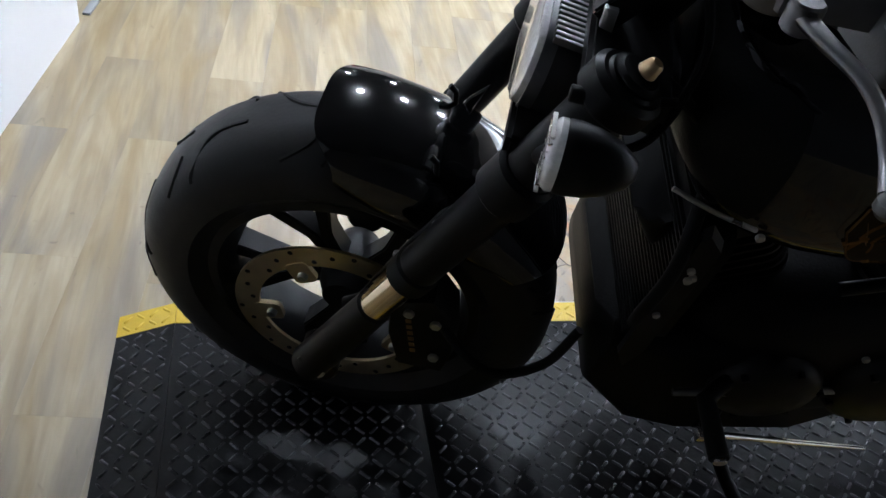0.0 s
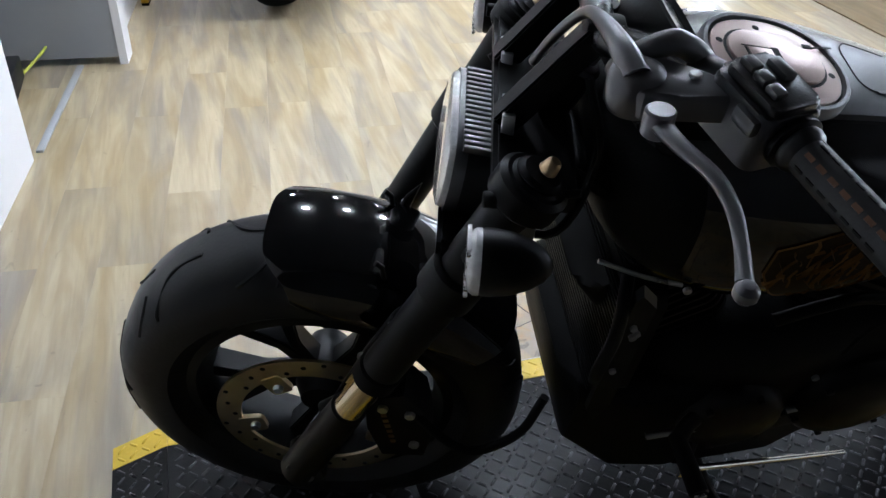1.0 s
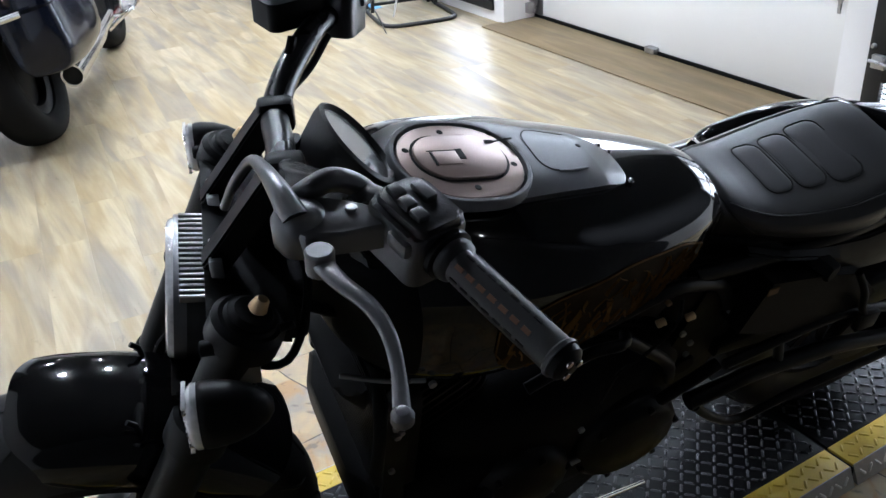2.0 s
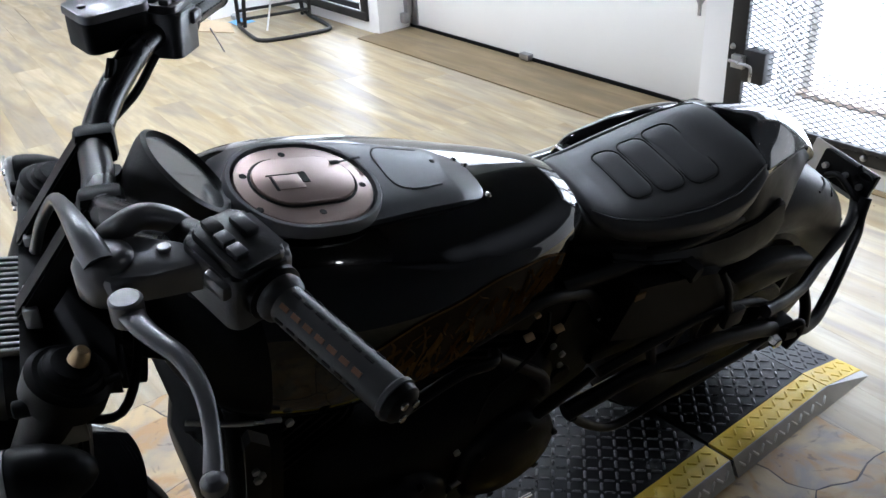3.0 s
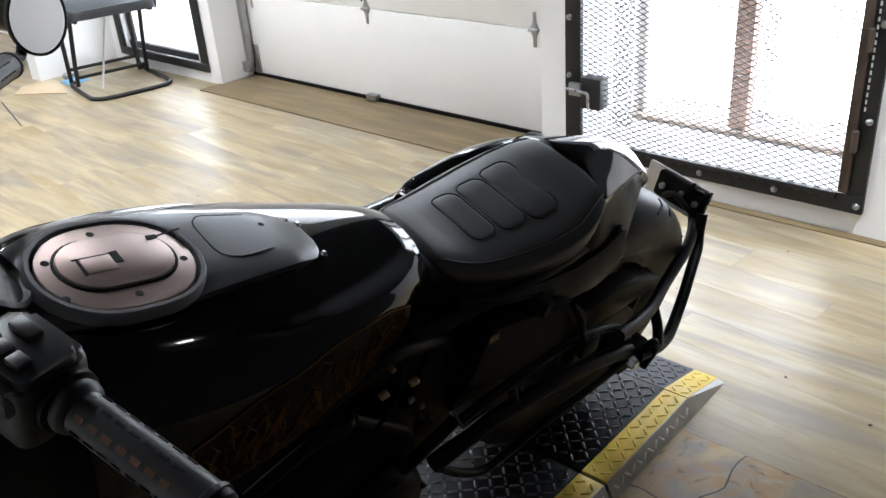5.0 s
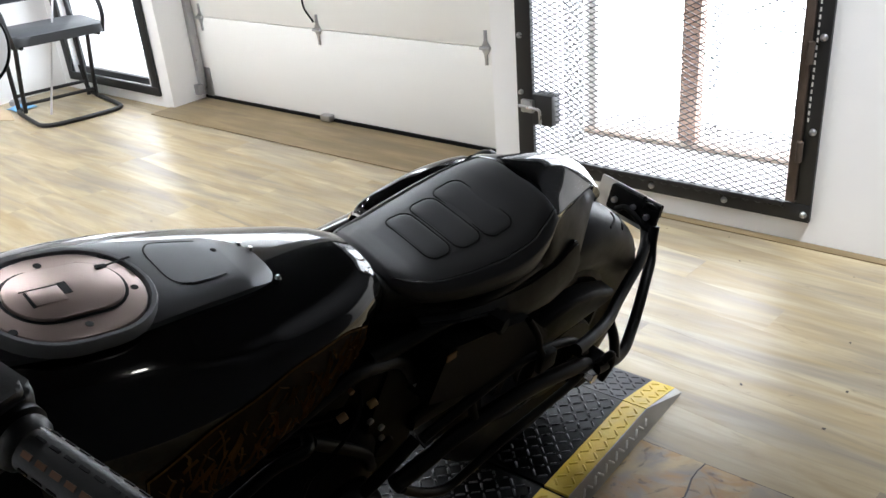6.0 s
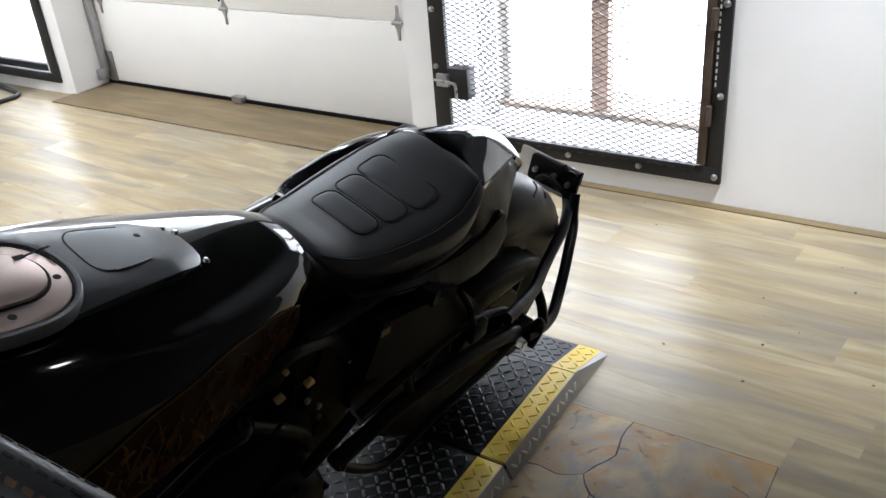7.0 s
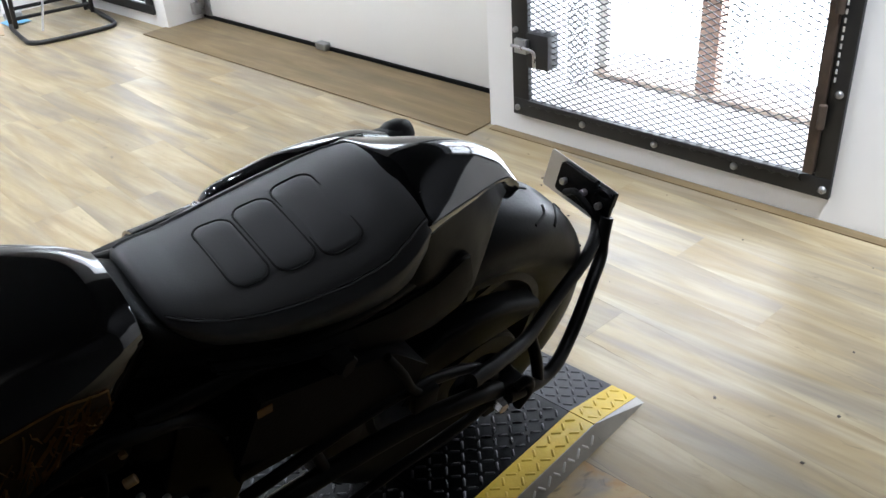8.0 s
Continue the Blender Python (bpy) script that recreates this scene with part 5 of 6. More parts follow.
    # tail cowl
    # rows of (u, centre, half top, crown, crease, hem)
    crow = [(1.318, -0.01, 0.094, 0.8, 0.785, 0.708), (1.34, -0.008, 0.096, 0.817, 0.795, 0.71), (1.4, -0.003, 0.083, 0.813, 0.778, 0.705), (1.45, 0.0, 0.07, 0.802, 0.762, 0.694), (1.5, 0.002, 0.055, 0.781, 0.745, 0.68), (1.54, 0.002, 0.0425, 0.757, 0.731, 0.666), (1.565, 0.001, 0.035, 0.738, 0.72, 0.656), (1.585, 0.0, 0.0335, 0.715, 0.704, 0.65), (1.597, 0.0, 0.034, 0.695, 0.69, 0.643)]
    rings = []
    for u, cv, ht, t, e, hem in smooth_path(crow, 6):
        side = [(ht - 0.012, hem), (ht - 0.004, hem + 0.3 * (e - hem)), (ht + 0.002, hem + 0.65 * (e - hem)), (ht + 0.004, e - 0.01), (ht + 0.0025, e - 0.0025)]
        top = [(ht * x, e + (t - e) * (1 - abs(x) ** 2.0)) for x in np.linspace(1, -1, 21)]
        rings.append([(u, cv + v, w) for v, w in side + top + [(-v, w) for v, w in side[::-1]]])
    cowl = P("tail_cowl", loft(rings), GLOSS, "gloss black tail cowl behind the seat", angle=30)
    for s in (-1, 1):
        part("cowl_seam", tube([(u, cv + s * (ht + 0.0025), e - 0.0022) for u, cv, ht, t, e, hem in smooth_path(crow[1:-2], 4)], 0.0013, 6, True, 1), GROOVE, cowl)
    for v, w in ((-0.06, 0.807), (0.036, 0.808)):
        part("cowl_screw", lathe([(0, 0.002), (0.0032, 0.0017), (0.004, 0)], 12, pose(1.352, v, w, 0, 0, 0)), CHROME, cowl)
    # skirts below the cowl, from (u, top v, top w, bottom v, bottom w)
    for s in (-1, 1):
        rings = []
        for u, va, wa, vb, wb in smooth_path([(1.31, 0.098, 0.765, 0.122, 0.64), (1.34, 0.1, 0.787, 0.124, 0.628), (1.4, 0.086, 0.772, 0.122, 0.612), (1.44, 0.075, 0.76, 0.118, 0.606), (1.465, 0.067, 0.75, 0.105, 0.632), (1.5, 0.056, 0.739, 0.083, 0.672), (1.54, 0.043, 0.725, 0.056, 0.708)], 4):
            o = [(va, wa), (0.45 * va + 0.55 * vb + 0.008, 0.55 * wa + 0.45 * wb), (vb, wb + 0.004), (vb - 0.003, wb)]
            rings.append([(u, s * v, w) for v, w in o + [(v - 0.006, w + 0.001) for v, w in o[::-1]]])
        part("cowl_skirt", loft(rings), SATIN, cowl, angle=40)
    part("tail_lamp", prism(rounded(-0.03, 0.03, -0.012, 0.012, 0.008), 0, 0.012, axis_to((1.592, 0.0, 0.667), (1, 0, 0.1)), 0.003), SATIN, cowl)
    # lower side rails under seat and cowl
    for s in (-1, 1):
        rings = []
        for u, hi, lo, v in ((1.02, 0.738, 0.718, 0.095), (1.1, 0.716, 0.692, 0.112), (1.18, 0.7, 0.668, 0.118), (1.215, 0.695, 0.634, 0.12), (1.28, 0.688, 0.612, 0.121), (1.35, 0.692, 0.602, 0.119), (1.4, 0.71, 0.61, 0.115), (1.42, 0.705, 0.622, 0.112)):
            rings.append([(u, CV + s * (v - 0.04), hi - 0.004), (u, CV + s * (v - 0.012), hi), (u, CV + s * (v + 0.004), hi - 0.45 * (hi - lo)), (u, CV + s * v, lo + 0.004), (u, CV + s * (v - 0.012), lo), (u, CV + s * (v - 0.04), lo + 0.01)])
        bm = loft(rings)
        bmesh.ops.bevel(bm, geom=list(bm.edges), offset=0.004, segments=2, affect="EDGES")
        P("side_rail", bm, SATIN, "satin black plastic side rail below the seat")


tank_and_seat()


def engine_and_frame():
    # radiator and front cowl
    rad = P("radiator", loft([[(0.42 + du, v, w) for v, w in rounded(-0.16, 0.16, 0.46, 0.72, 0.03)] for du in (0.0, 0.05)]), MATT, "black radiator with cooling fins")
    fins = bmesh.new()
    for k in range(24):
        box(fins, 0.414, 0.4195, -0.15, 0.15, 0.47 + 0.0098 * k, 0.473 + 0.0098 * k)
    tagged(part("radiator_fin", fins, SATIN, rad), kind="stuff")
    for s in (-1, 1):
        part("radiator_shroud", loft([[(u, s * (0.17 + o), w) for u, w in ((0.418, 0.74 - k), (0.426, 0.75 - k), (0.45, 0.72 - k), (0.45, 0.45), (0.435, 0.4), (0.416, 0.44))] for o, k in ((-0.012, 0.0), (-0.002, 0.012))]), SATIN, rad, "satin black radiator shroud")
        for j, (u, w) in enumerate(((0.407, 0.67), (0.415, 0.655), (0.405, 0.56))):
            part("shroud_bolt", rod((u + 0.022, s * 0.168, w), (u + 0.022, s * 0.174, w), 0.005, segs=10), STEEL, rad)
    P("hose", tube([(0.42, -0.15, 0.5), (0.4, -0.178, 0.58), (0.405, -0.175, 0.68), (0.42, -0.12, 0.75)], 0.009, 10), BLACKRUBBER)
    P("front_cowl", loft([[(u, v, w) for v, w in rounded(-hw, hw, lo, hi, 0.03)] for u, hw, lo, hi in ((0.392, 0.11, 0.37, 0.44), (0.41, 0.15, 0.29, 0.455), (0.5, 0.17, 0.2, 0.46), (0.6, 0.17, 0.165, 0.46), (0.8, 0.16, 0.165, 0.46), (0.92, 0.13, 0.2, 0.46))]), MATT, "black lower engine cowl")
    # crankcase and covers
    case = P("crankcase", loft(sections([(0.5, 0, 0.1, 0.5, 0.26), (0.56, 0, 0.15, 0.55, 0.22), (0.68, 0, 0.17, 0.57, 0.2), (0.82, 0, 0.165, 0.57, 0.21), (0.94, 0, 0.14, 0.56, 0.25), (1.0, 0, 0.1, 0.52, 0.3)], 4, 32, 4)), MATT, "black engine crankcase")
    for s in (-1, 1):
        for u, w, r in ((0.66, 0.38, 0.085), (0.85, 0.4, 0.1)):
            cv_ = part("engine_cover", lathe([(0, 0.034), (r * 0.5, 0.034), (r * 0.62, 0.028), (r * 0.8, 0.026), (r * 0.94, 0.016), (r, 0.0), (r, -0.03)], 40, axis_to((u, s * 0.17, w), (0, s, 0))), SATIN, case, "round black engine cover")
            for k in range(6):
                a = k * math.pi / 3 + 0.3
                part("cover_bolt", rod((u + r * 0.9 * math.cos(a), s * 0.185, w + r * 0.9 * math.sin(a)), (u + r * 0.9 * math.cos(a), s * 0.196, w + r * 0.9 * math.sin(a)), 0.006, segs=6), MATT, cv_)
    for u, a in ((0.56, -32), (0.78, 28)):
        m = pose(u, 0, 0.52, 0, a, 0)
        cyl = P("cylinder", prism(rounded(-0.075, 0.075, -0.09, 0.09, 0.03), 0, 0.2, m, 0.01), MATT, "black finned cylinder")
        for k in range(6):
            part("cooling_fin", prism(rounded(-0.082, 0.082, -0.1, 0.1, 0.03), 0.02 + 0.018 * k, 0.026 + 0.018 * k, m), MATT, cyl)
        hd = part("cylinder_head", prism(rounded(-0.085, 0.085, -0.105, 0.105, 0.035), 0.14, 0.21, m, 0.012), SATIN, cyl)
        for v in (-0.107, 0.107):
            for du in (-0.05, 0.05):
                part("head_bolt", rod((du, v * 0.98, 0.175), (du, v * 1.05, 0.175), 0.005, segs=10), GOLD if du > 0 else STEEL, cyl, m=m)
    # frame
    for s in (-1, 1):
        P("frame_tube", tube([(0.42, s * 0.06, 0.86), (0.5, s * 0.13, 0.74), (0.66, s * 0.155, 0.72), (0.85, s * 0.14, 0.735), (0.93, s * 0.13, 0.71), (1.0, s * 0.12, 0.66), (1.06, s * 0.12, 0.55)], 0.011, 12), SATIN, "black frame tube")
        P("seat_rail", tube([(0.92, s * 0.12, 0.72), (1.1, s * 0.115, 0.7), (1.3, s * 0.11, 0.7), (1.5, s * 0.06, 0.68)], 0.014, 10), SATIN)
        P("pivot_plate", loft([[(u, s * v, w) for u, w in ((0.97, 0.66), (1.04, 0.64), (1.07, 0.5), (1.03, 0.36), (0.95, 0.3), (0.92, 0.42), (0.95, 0.55))] for v in (0.1, 0.118)]), SATIN, "black swingarm pivot plate")
        P("pivot_cap", rod((0.985, s * 0.118, 0.47), (0.985, s * 0.128, 0.47), 0.022, segs=20), MATT)
        P("engine_stay", tube([(0.8, s * 0.15, 0.66), (0.9, s * 0.155, 0.56), (0.95, s * 0.135, 0.46)], 0.01, 10), SATIN)
    P("side_trim_rod", tube([(0.36, -0.15, 0.797), (0.41, -0.168, 0.785), (0.46, -0.177, 0.772)], 0.003, 8), STEEL, "thin bright trim strip")
    P("airbox", loft(sections([(0.9, -0.01, 0.08, 0.72, 0.58), (0.95, -0.01, 0.1, 0.73, 0.55), (1.05, -0.01, 0.105, 0.715, 0.52), (1.2, -0.01, 0.1, 0.7, 0.54), (1.3, -0.01, 0.09, 0.69, 0.58)], 3.5, 28, 4)), SATIN, "black airbox under the seat")
    for u, w in ((0.83, 0.7), (0.885, 0.69)):
        P("hose_clamp", rod((u, -0.165, w), (u + 0.013, -0.167, w + 0.005), 0.006, segs=14), GOLD, "brass-coloured fitting")
    P("shock_absorber", rod((0.98, -0.03, 0.66), (1.2, -0.03, 0.5), 0.034, segs=24), MATT)
    # rider controls
    fp = P("foot_peg", rod((0.56, -0.2, 0.39), (0.56, -0.3, 0.4), 0.013, 0.015, 16), BLACKRUBBER, "black rubber foot peg")
    part("peg_bracket", tube([(0.62, -0.17, 0.42), (0.58, -0.19, 0.4), (0.56, -0.21, 0.39)], 0.013, 10), SATIN, fp)
    part("peg_tip", rod((0.56, -0.3, 0.4), (0.56, -0.306, 0.4), 0.01), CHROME, fp)
    P("shift_rod", tube([(0.52, -0.19, 0.37), (0.66, -0.19, 0.39), (0.8, -0.18, 0.4)], 0.006, 10), STEEL)
    P("side_stand", tube([(0.66, -0.13, 0.2), (0.7, -0.2, 0.12), (0.745, -0.27, 0.075)], 0.012, 12), SATIN, "black side stand propping the bike")
    P("stand_foot", prism(stadium(0.08, 0.045, 8), 0, 0.006, Matrix.Translation((0.75, -0.275, 0.072)) @ pose(0, 0, 0, -14.5, 0, 0), 0.002), STEEL)
    lb = P("stand_spring_bar", tube([(0.6, -0.218, 0.286), (0.8, -0.184, 0.186), (1.003, -0.149, 0.085)], 0.0055, 10), CHROME, "bright steel lower bar")
    part("bar_lug", boxm(0.585, 0.61, -0.23, -0.2, 0.275, 0.3, 0.004), CHROME, lb)
    part("bar_mount", tube([(0.6, -0.21, 0.288), (0.62, -0.18, 0.31), (0.64, -0.14, 0.33)], 0.009, 8), SATIN, lb)
    # small zinc bolts seen along the dark flank
    for u, v, w in ((0.43, -0.172, 0.655), (0.47, -0.175, 0.76), (0.9, -0.158, 0.64), (0.93, -0.155, 0.6), (1.03, -0.125, 0.6), (0.96, -0.135, 0.53), (0.72, -0.2, 0.54)):
        P("flank_bolt", rod((u, v, w), (u, v - 0.006, w), 0.0055, segs=8), STEEL)
    # high exhaust on the right
    for w, r, u1 in ((0.61, 0.05, 1.58), (0.5, 0.047, 1.48)):
        ex = P("muffler", lathe([(0, 0), (r * 0.6, 0.0), (r, 0.08), (r * 1.05, 0.3), (r, 0.55), (r * 0.85, 0.66), (r * 0.62, 0.665), (r * 0.6, 0.62), (0, 0.62)], 32, axis_to((u1 - 0.665, 0.205, w - 0.05), (1, 0.03, 0.03))), SATIN, "satin black high muffler")
        part("heat_shield", loft([[(u, 0.205 + (r + 0.012) * math.cos(a) , w - 0.05 + (u - u1 + 0.665) * 0.03 + (r + 0.012) * math.sin(a)) for a in (radians(d) for d in range(-50, 111, 16))] + [(u, 0.205 + (r + 0.007) * math.cos(a), w - 0.05 + (u - u1 + 0.665) * 0.03 + (r + 0.007) * math.sin(a)) for a in (radians(d) for d in range(110, -51, -16))] for u in (u1 - 0.5, u1 - 0.35, u1 - 0.15)]), GLOSS, ex, "black heat shield")
    sh = P("exhaust_cover", loft(sections([(1.165, 0.185, 0.02, 0.66, 0.56), (1.19, 0.185, 0.034, 0.685, 0.53), (1.25, 0.18, 0.042, 0.7, 0.52), (1.31, 0.178, 0.044, 0.708, 0.52), (1.38, 0.182, 0.044, 0.7, 0.53), (1.46, 0.19, 0.038, 0.68, 0.55), (1.52, 0.196, 0.024, 0.65, 0.58)], 2.6, 28, 5)), GLOSS, "gloss black cover over the right exhaust")
    part("cover_clip", tube([(1.17, 0.165, 0.67), (1.165, 0.19, 0.668), (1.17, 0.205, 0.645)], 0.006, 8), CHROME, sh, "small bright clip")
    tip = P("rear_signal", lathe([(0, -0.02), (0.02, -0.018), (0.027, 0.0), (0.027, 0.02), (0.018, 0.045), (0, 0.055)], 24, axis_to((1.585, 0.235, 0.6), (-1, 0, 0))), SATIN, "black bullet rear turn signal")
    part("signal_stalk", tube([(1.585, 0.23, 0.6), (1.56, 0.16, 0.6), (1.53, 0.11, 0.61)], 0.008, 10), SATIN, tip)
    P("exhaust_pipe", tube([(0.55, 0.12, 0.6), (0.6, 0.2, 0.52), (0.75, 0.23, 0.48), (0.92, 0.21, 0.54)], 0.024, 14), MATT)
    # swingarm
    RH = Vector((1.523, 0, 0.315))
    B = UPRIGHT
    for s in (-1, 1):
        P("swingarm_beam", tube([(0.96, s * 0.14, 0.44), (1.03, s * 0.14, 0.448), (1.1, s * 0.14, 0.455), (1.25, s * 0.14, 0.446), (1.34, s * 0.14, 0.43), (1.44, s * 0.14, 0.402), (1.5, s * 0.138, 0.375)], 0.0155, 16), SATIN, "black tubular swingarm", m=B)
        P("swingarm_brace", tube([(1.02, s * 0.135, 0.503), (1.12, s * 0.135, 0.516), (1.21, s * 0.135, 0.526), (1.3, s * 0.135, 0.522), (1.42, s * 0.132, 0.48), (1.49, s * 0.13, 0.41)], 0.009, 12), SATIN, m=B)
        P("swingarm_strut", tube([(1.13, s * 0.135, 0.517), (1.15, s * 0.138, 0.452)], 0.009, 10, False), SATIN, m=B)
        ax = P("axle_block", boxm(1.46, 1.545, s * 0.13 - 0.02, s * 0.13 + 0.02, 0.335, 0.39, 0.006), SATIN, m=B)
        part("axle_nut", rod((1.483, s * 0.15, 0.368), (1.483, s * 0.17, 0.368), 0.014, 0.012, 6), CHROME, ax, "bright axle nut", m=B)
    P("lower_guard", tube([(0.969, -0.15, 0.435), (1.0, -0.15, 0.4), (1.035, -0.15, 0.368), (1.065, -0.15, 0.347), (1.098, -0.15, 0.337), (1.143, -0.15, 0.342), (1.205, -0.15, 0.352), (1.27, -0.15, 0.36), (1.416, -0.148, 0.364), (1.49, -0.14, 0.362)], 0.0085, 12), SATIN, "bent black tube guard below the swingarm", m=B)
    P("frame_lower_tube", tube([(0.85, -0.135, 0.452), (0.905, -0.135, 0.472), (0.952, -0.135, 0.49), (1.003, -0.135, 0.514)], 0.011, 12), SATIN, m=B)
    P("belt_guard", loft([[(u, v, w) for v, w in rounded(-0.136, -0.09, lo, hi, 0.01)] for u, lo, hi in ((1.04, 0.476, 0.512), (1.19, 0.464, 0.52), (1.31, 0.458, 0.53), (1.4, 0.456, 0.542), (1.47, 0.458, 0.542), (1.54, 0.461, 0.524), (1.59, 0.464, 0.5), (1.615, 0.468, 0.49))]), SATIN, "tapered satin black belt guard")
    cover = P("side_cover", loft([[(u, v, w) for u, w in ((1.022, 0.579), (1.057, 0.677), (1.16, 0.655), (1.26, 0.628), (1.325, 0.56), (1.3, 0.515), (1.181, 0.512))] for v in (-0.06, -0.128, -0.136)]), MATT, "boxy matt black side cover", m=B)
    part("cover_mark", boxm(1.05, 1.07, -0.1385, -0.1365, 0.655, 0.668), ORANGE, cover, m=B)
    P("cable_strap", tube([(1.238, -0.145, 0.644), (1.262, -0.155, 0.6), (1.285, -0.152, 0.55), (1.325, -0.15, 0.5)], 0.0065, 10), BLACKRUBBER, m=B)
    P("strap_block", boxm(1.285, 1.33, -0.162, -0.146, 0.495, 0.535, 0.005), MATT, m=B)
    P("hanger_knob", rod((1.172, -0.105, 0.662), (1.18, -0.142, 0.66), 0.021, 0.018, 6), MATT, m=B)
    P("cable", tube([(0.76, -0.15, 0.55), (0.771, -0.15, 0.592), (0.784, -0.15, 0.615), (0.818, -0.15, 0.632), (0.849, -0.15, 0.658), (0.864, -0.15, 0.691), (0.87, -0.14, 0.72)], 0.003, 8), BLACKRUBBER, "thin black cable", m=B)
    P("engine_stay", tube([(0.62, -0.15, 0.65), (0.682, -0.15, 0.672), (0.725, -0.15, 0.682), (0.772, -0.15, 0.677), (0.79, -0.13, 0.67)], 0.009, 10), SATIN, m=B)
    wheel(bike, RH, 0.326, 0.088, 0.2, Matrix.Identity(4), 5, 0.016, False)
    P("belt_pulley", lathe([(0.06, -0.014), (0.1, -0.014), (0.104, -0.01), (0.104, 0.01), (0.1, 0.014), (0.06, 0.014)], 48, Matrix.Translation((RH.x, -0.1, RH.z)) @ ALONG_V, True), MATT)
    P("drive_belt", loft([[(u, -0.11, w), (u, -0.088, w), (u, -0.088, w + 0.006), (u, -0.11, w + 0.006)] for u, w in ((0.9, 0.47), (1.2, 0.455), (1.5, 0.433))]), BLACKRUBBER)
    # plate carrier from the axle to behind the wheel
    P("carrier_tube", tube([(1.5, -0.158, 0.375), (1.555, -0.157, 0.36), (1.6, -0.15, 0.342), (1.645, -0.14, 0.338), (1.695, -0.12, 0.343), (1.74, -0.1, 0.37), (1.79, -0.075, 0.402), (1.838, -0.05, 0.428), (1.852, -0.035, 0.455), (1.866, -0.022, 0.495)], 0.0125, 14), SATIN, "black tube carrier for the plate", m=B)
    P("carrier_tube", tube([(1.4, -0.158, 0.488), (1.45, -0.15, 0.476), (1.51, -0.136, 0.458), (1.57, -0.12, 0.441), (1.652, -0.09, 0.434), (1.718, -0.07, 0.44), (1.787, -0.05, 0.45), (1.845, -0.022, 0.46), (1.872, 0.005, 0.49)], 0.0125, 14), SATIN, "black tube carrier for the plate", m=B)
    P("carrier_gusset", tube([(1.578, -0.118, 0.44), (1.58, -0.14, 0.4), (1.585, -0.153, 0.346)], 0.011, 12), SATIN, m=B)
    P("carrier_hook", tube([(1.53, -0.16, 0.33), (1.545, -0.165, 0.37), (1.535, -0.165, 0.4), (1.515, -0.16, 0.39)], 0.009, 10), MATT, m=B)
    pm = B @ Matrix.Translation((1.874, 0.06, 0.508)) @ pose(0, 0, 0, 0, 96, 0)
    br = P("plate_bracket", prism(rounded(-0.034, 0.03, -0.083, 0.05, 0.008), -0.008, 0.0, pm, 0.001), MATT, "black plate bracket")
    part("number_plate_blank", prism(rounded(-0.038, 0.045, -0.083, 0.086, 0.006), 0.0015, 0.003, pm), ALU, br, "blank dull plate")
    for x, y in ((0.0, 0.03), (-0.005, -0.02), (0.0, -0.06)):
        part("plate_bolt", rod((x, y, -0.008), (x, y, -0.02), 0.007, segs=8), STEEL, br, m=pm)
    part("bracket_arm", tube([(0.02, 0.02, -0.012), (0.0, -0.01, -0.02), (0.018, -0.055, -0.018), (0.03, -0.075, -0.01)], 0.007, 10), MATT, br, m=pm)
    part("bracket_slot", loft([[(x, y, z) for x, y in stadium(0.02 - d, 0.05 - d, 8, -0.026, -0.062)] for z, d in ((-0.014, 0), (-0.004, 0), (-0.004, 0.009), (-0.014, 0.009))], closed=True), MATT, br, m=pm)


engine_and_frame()


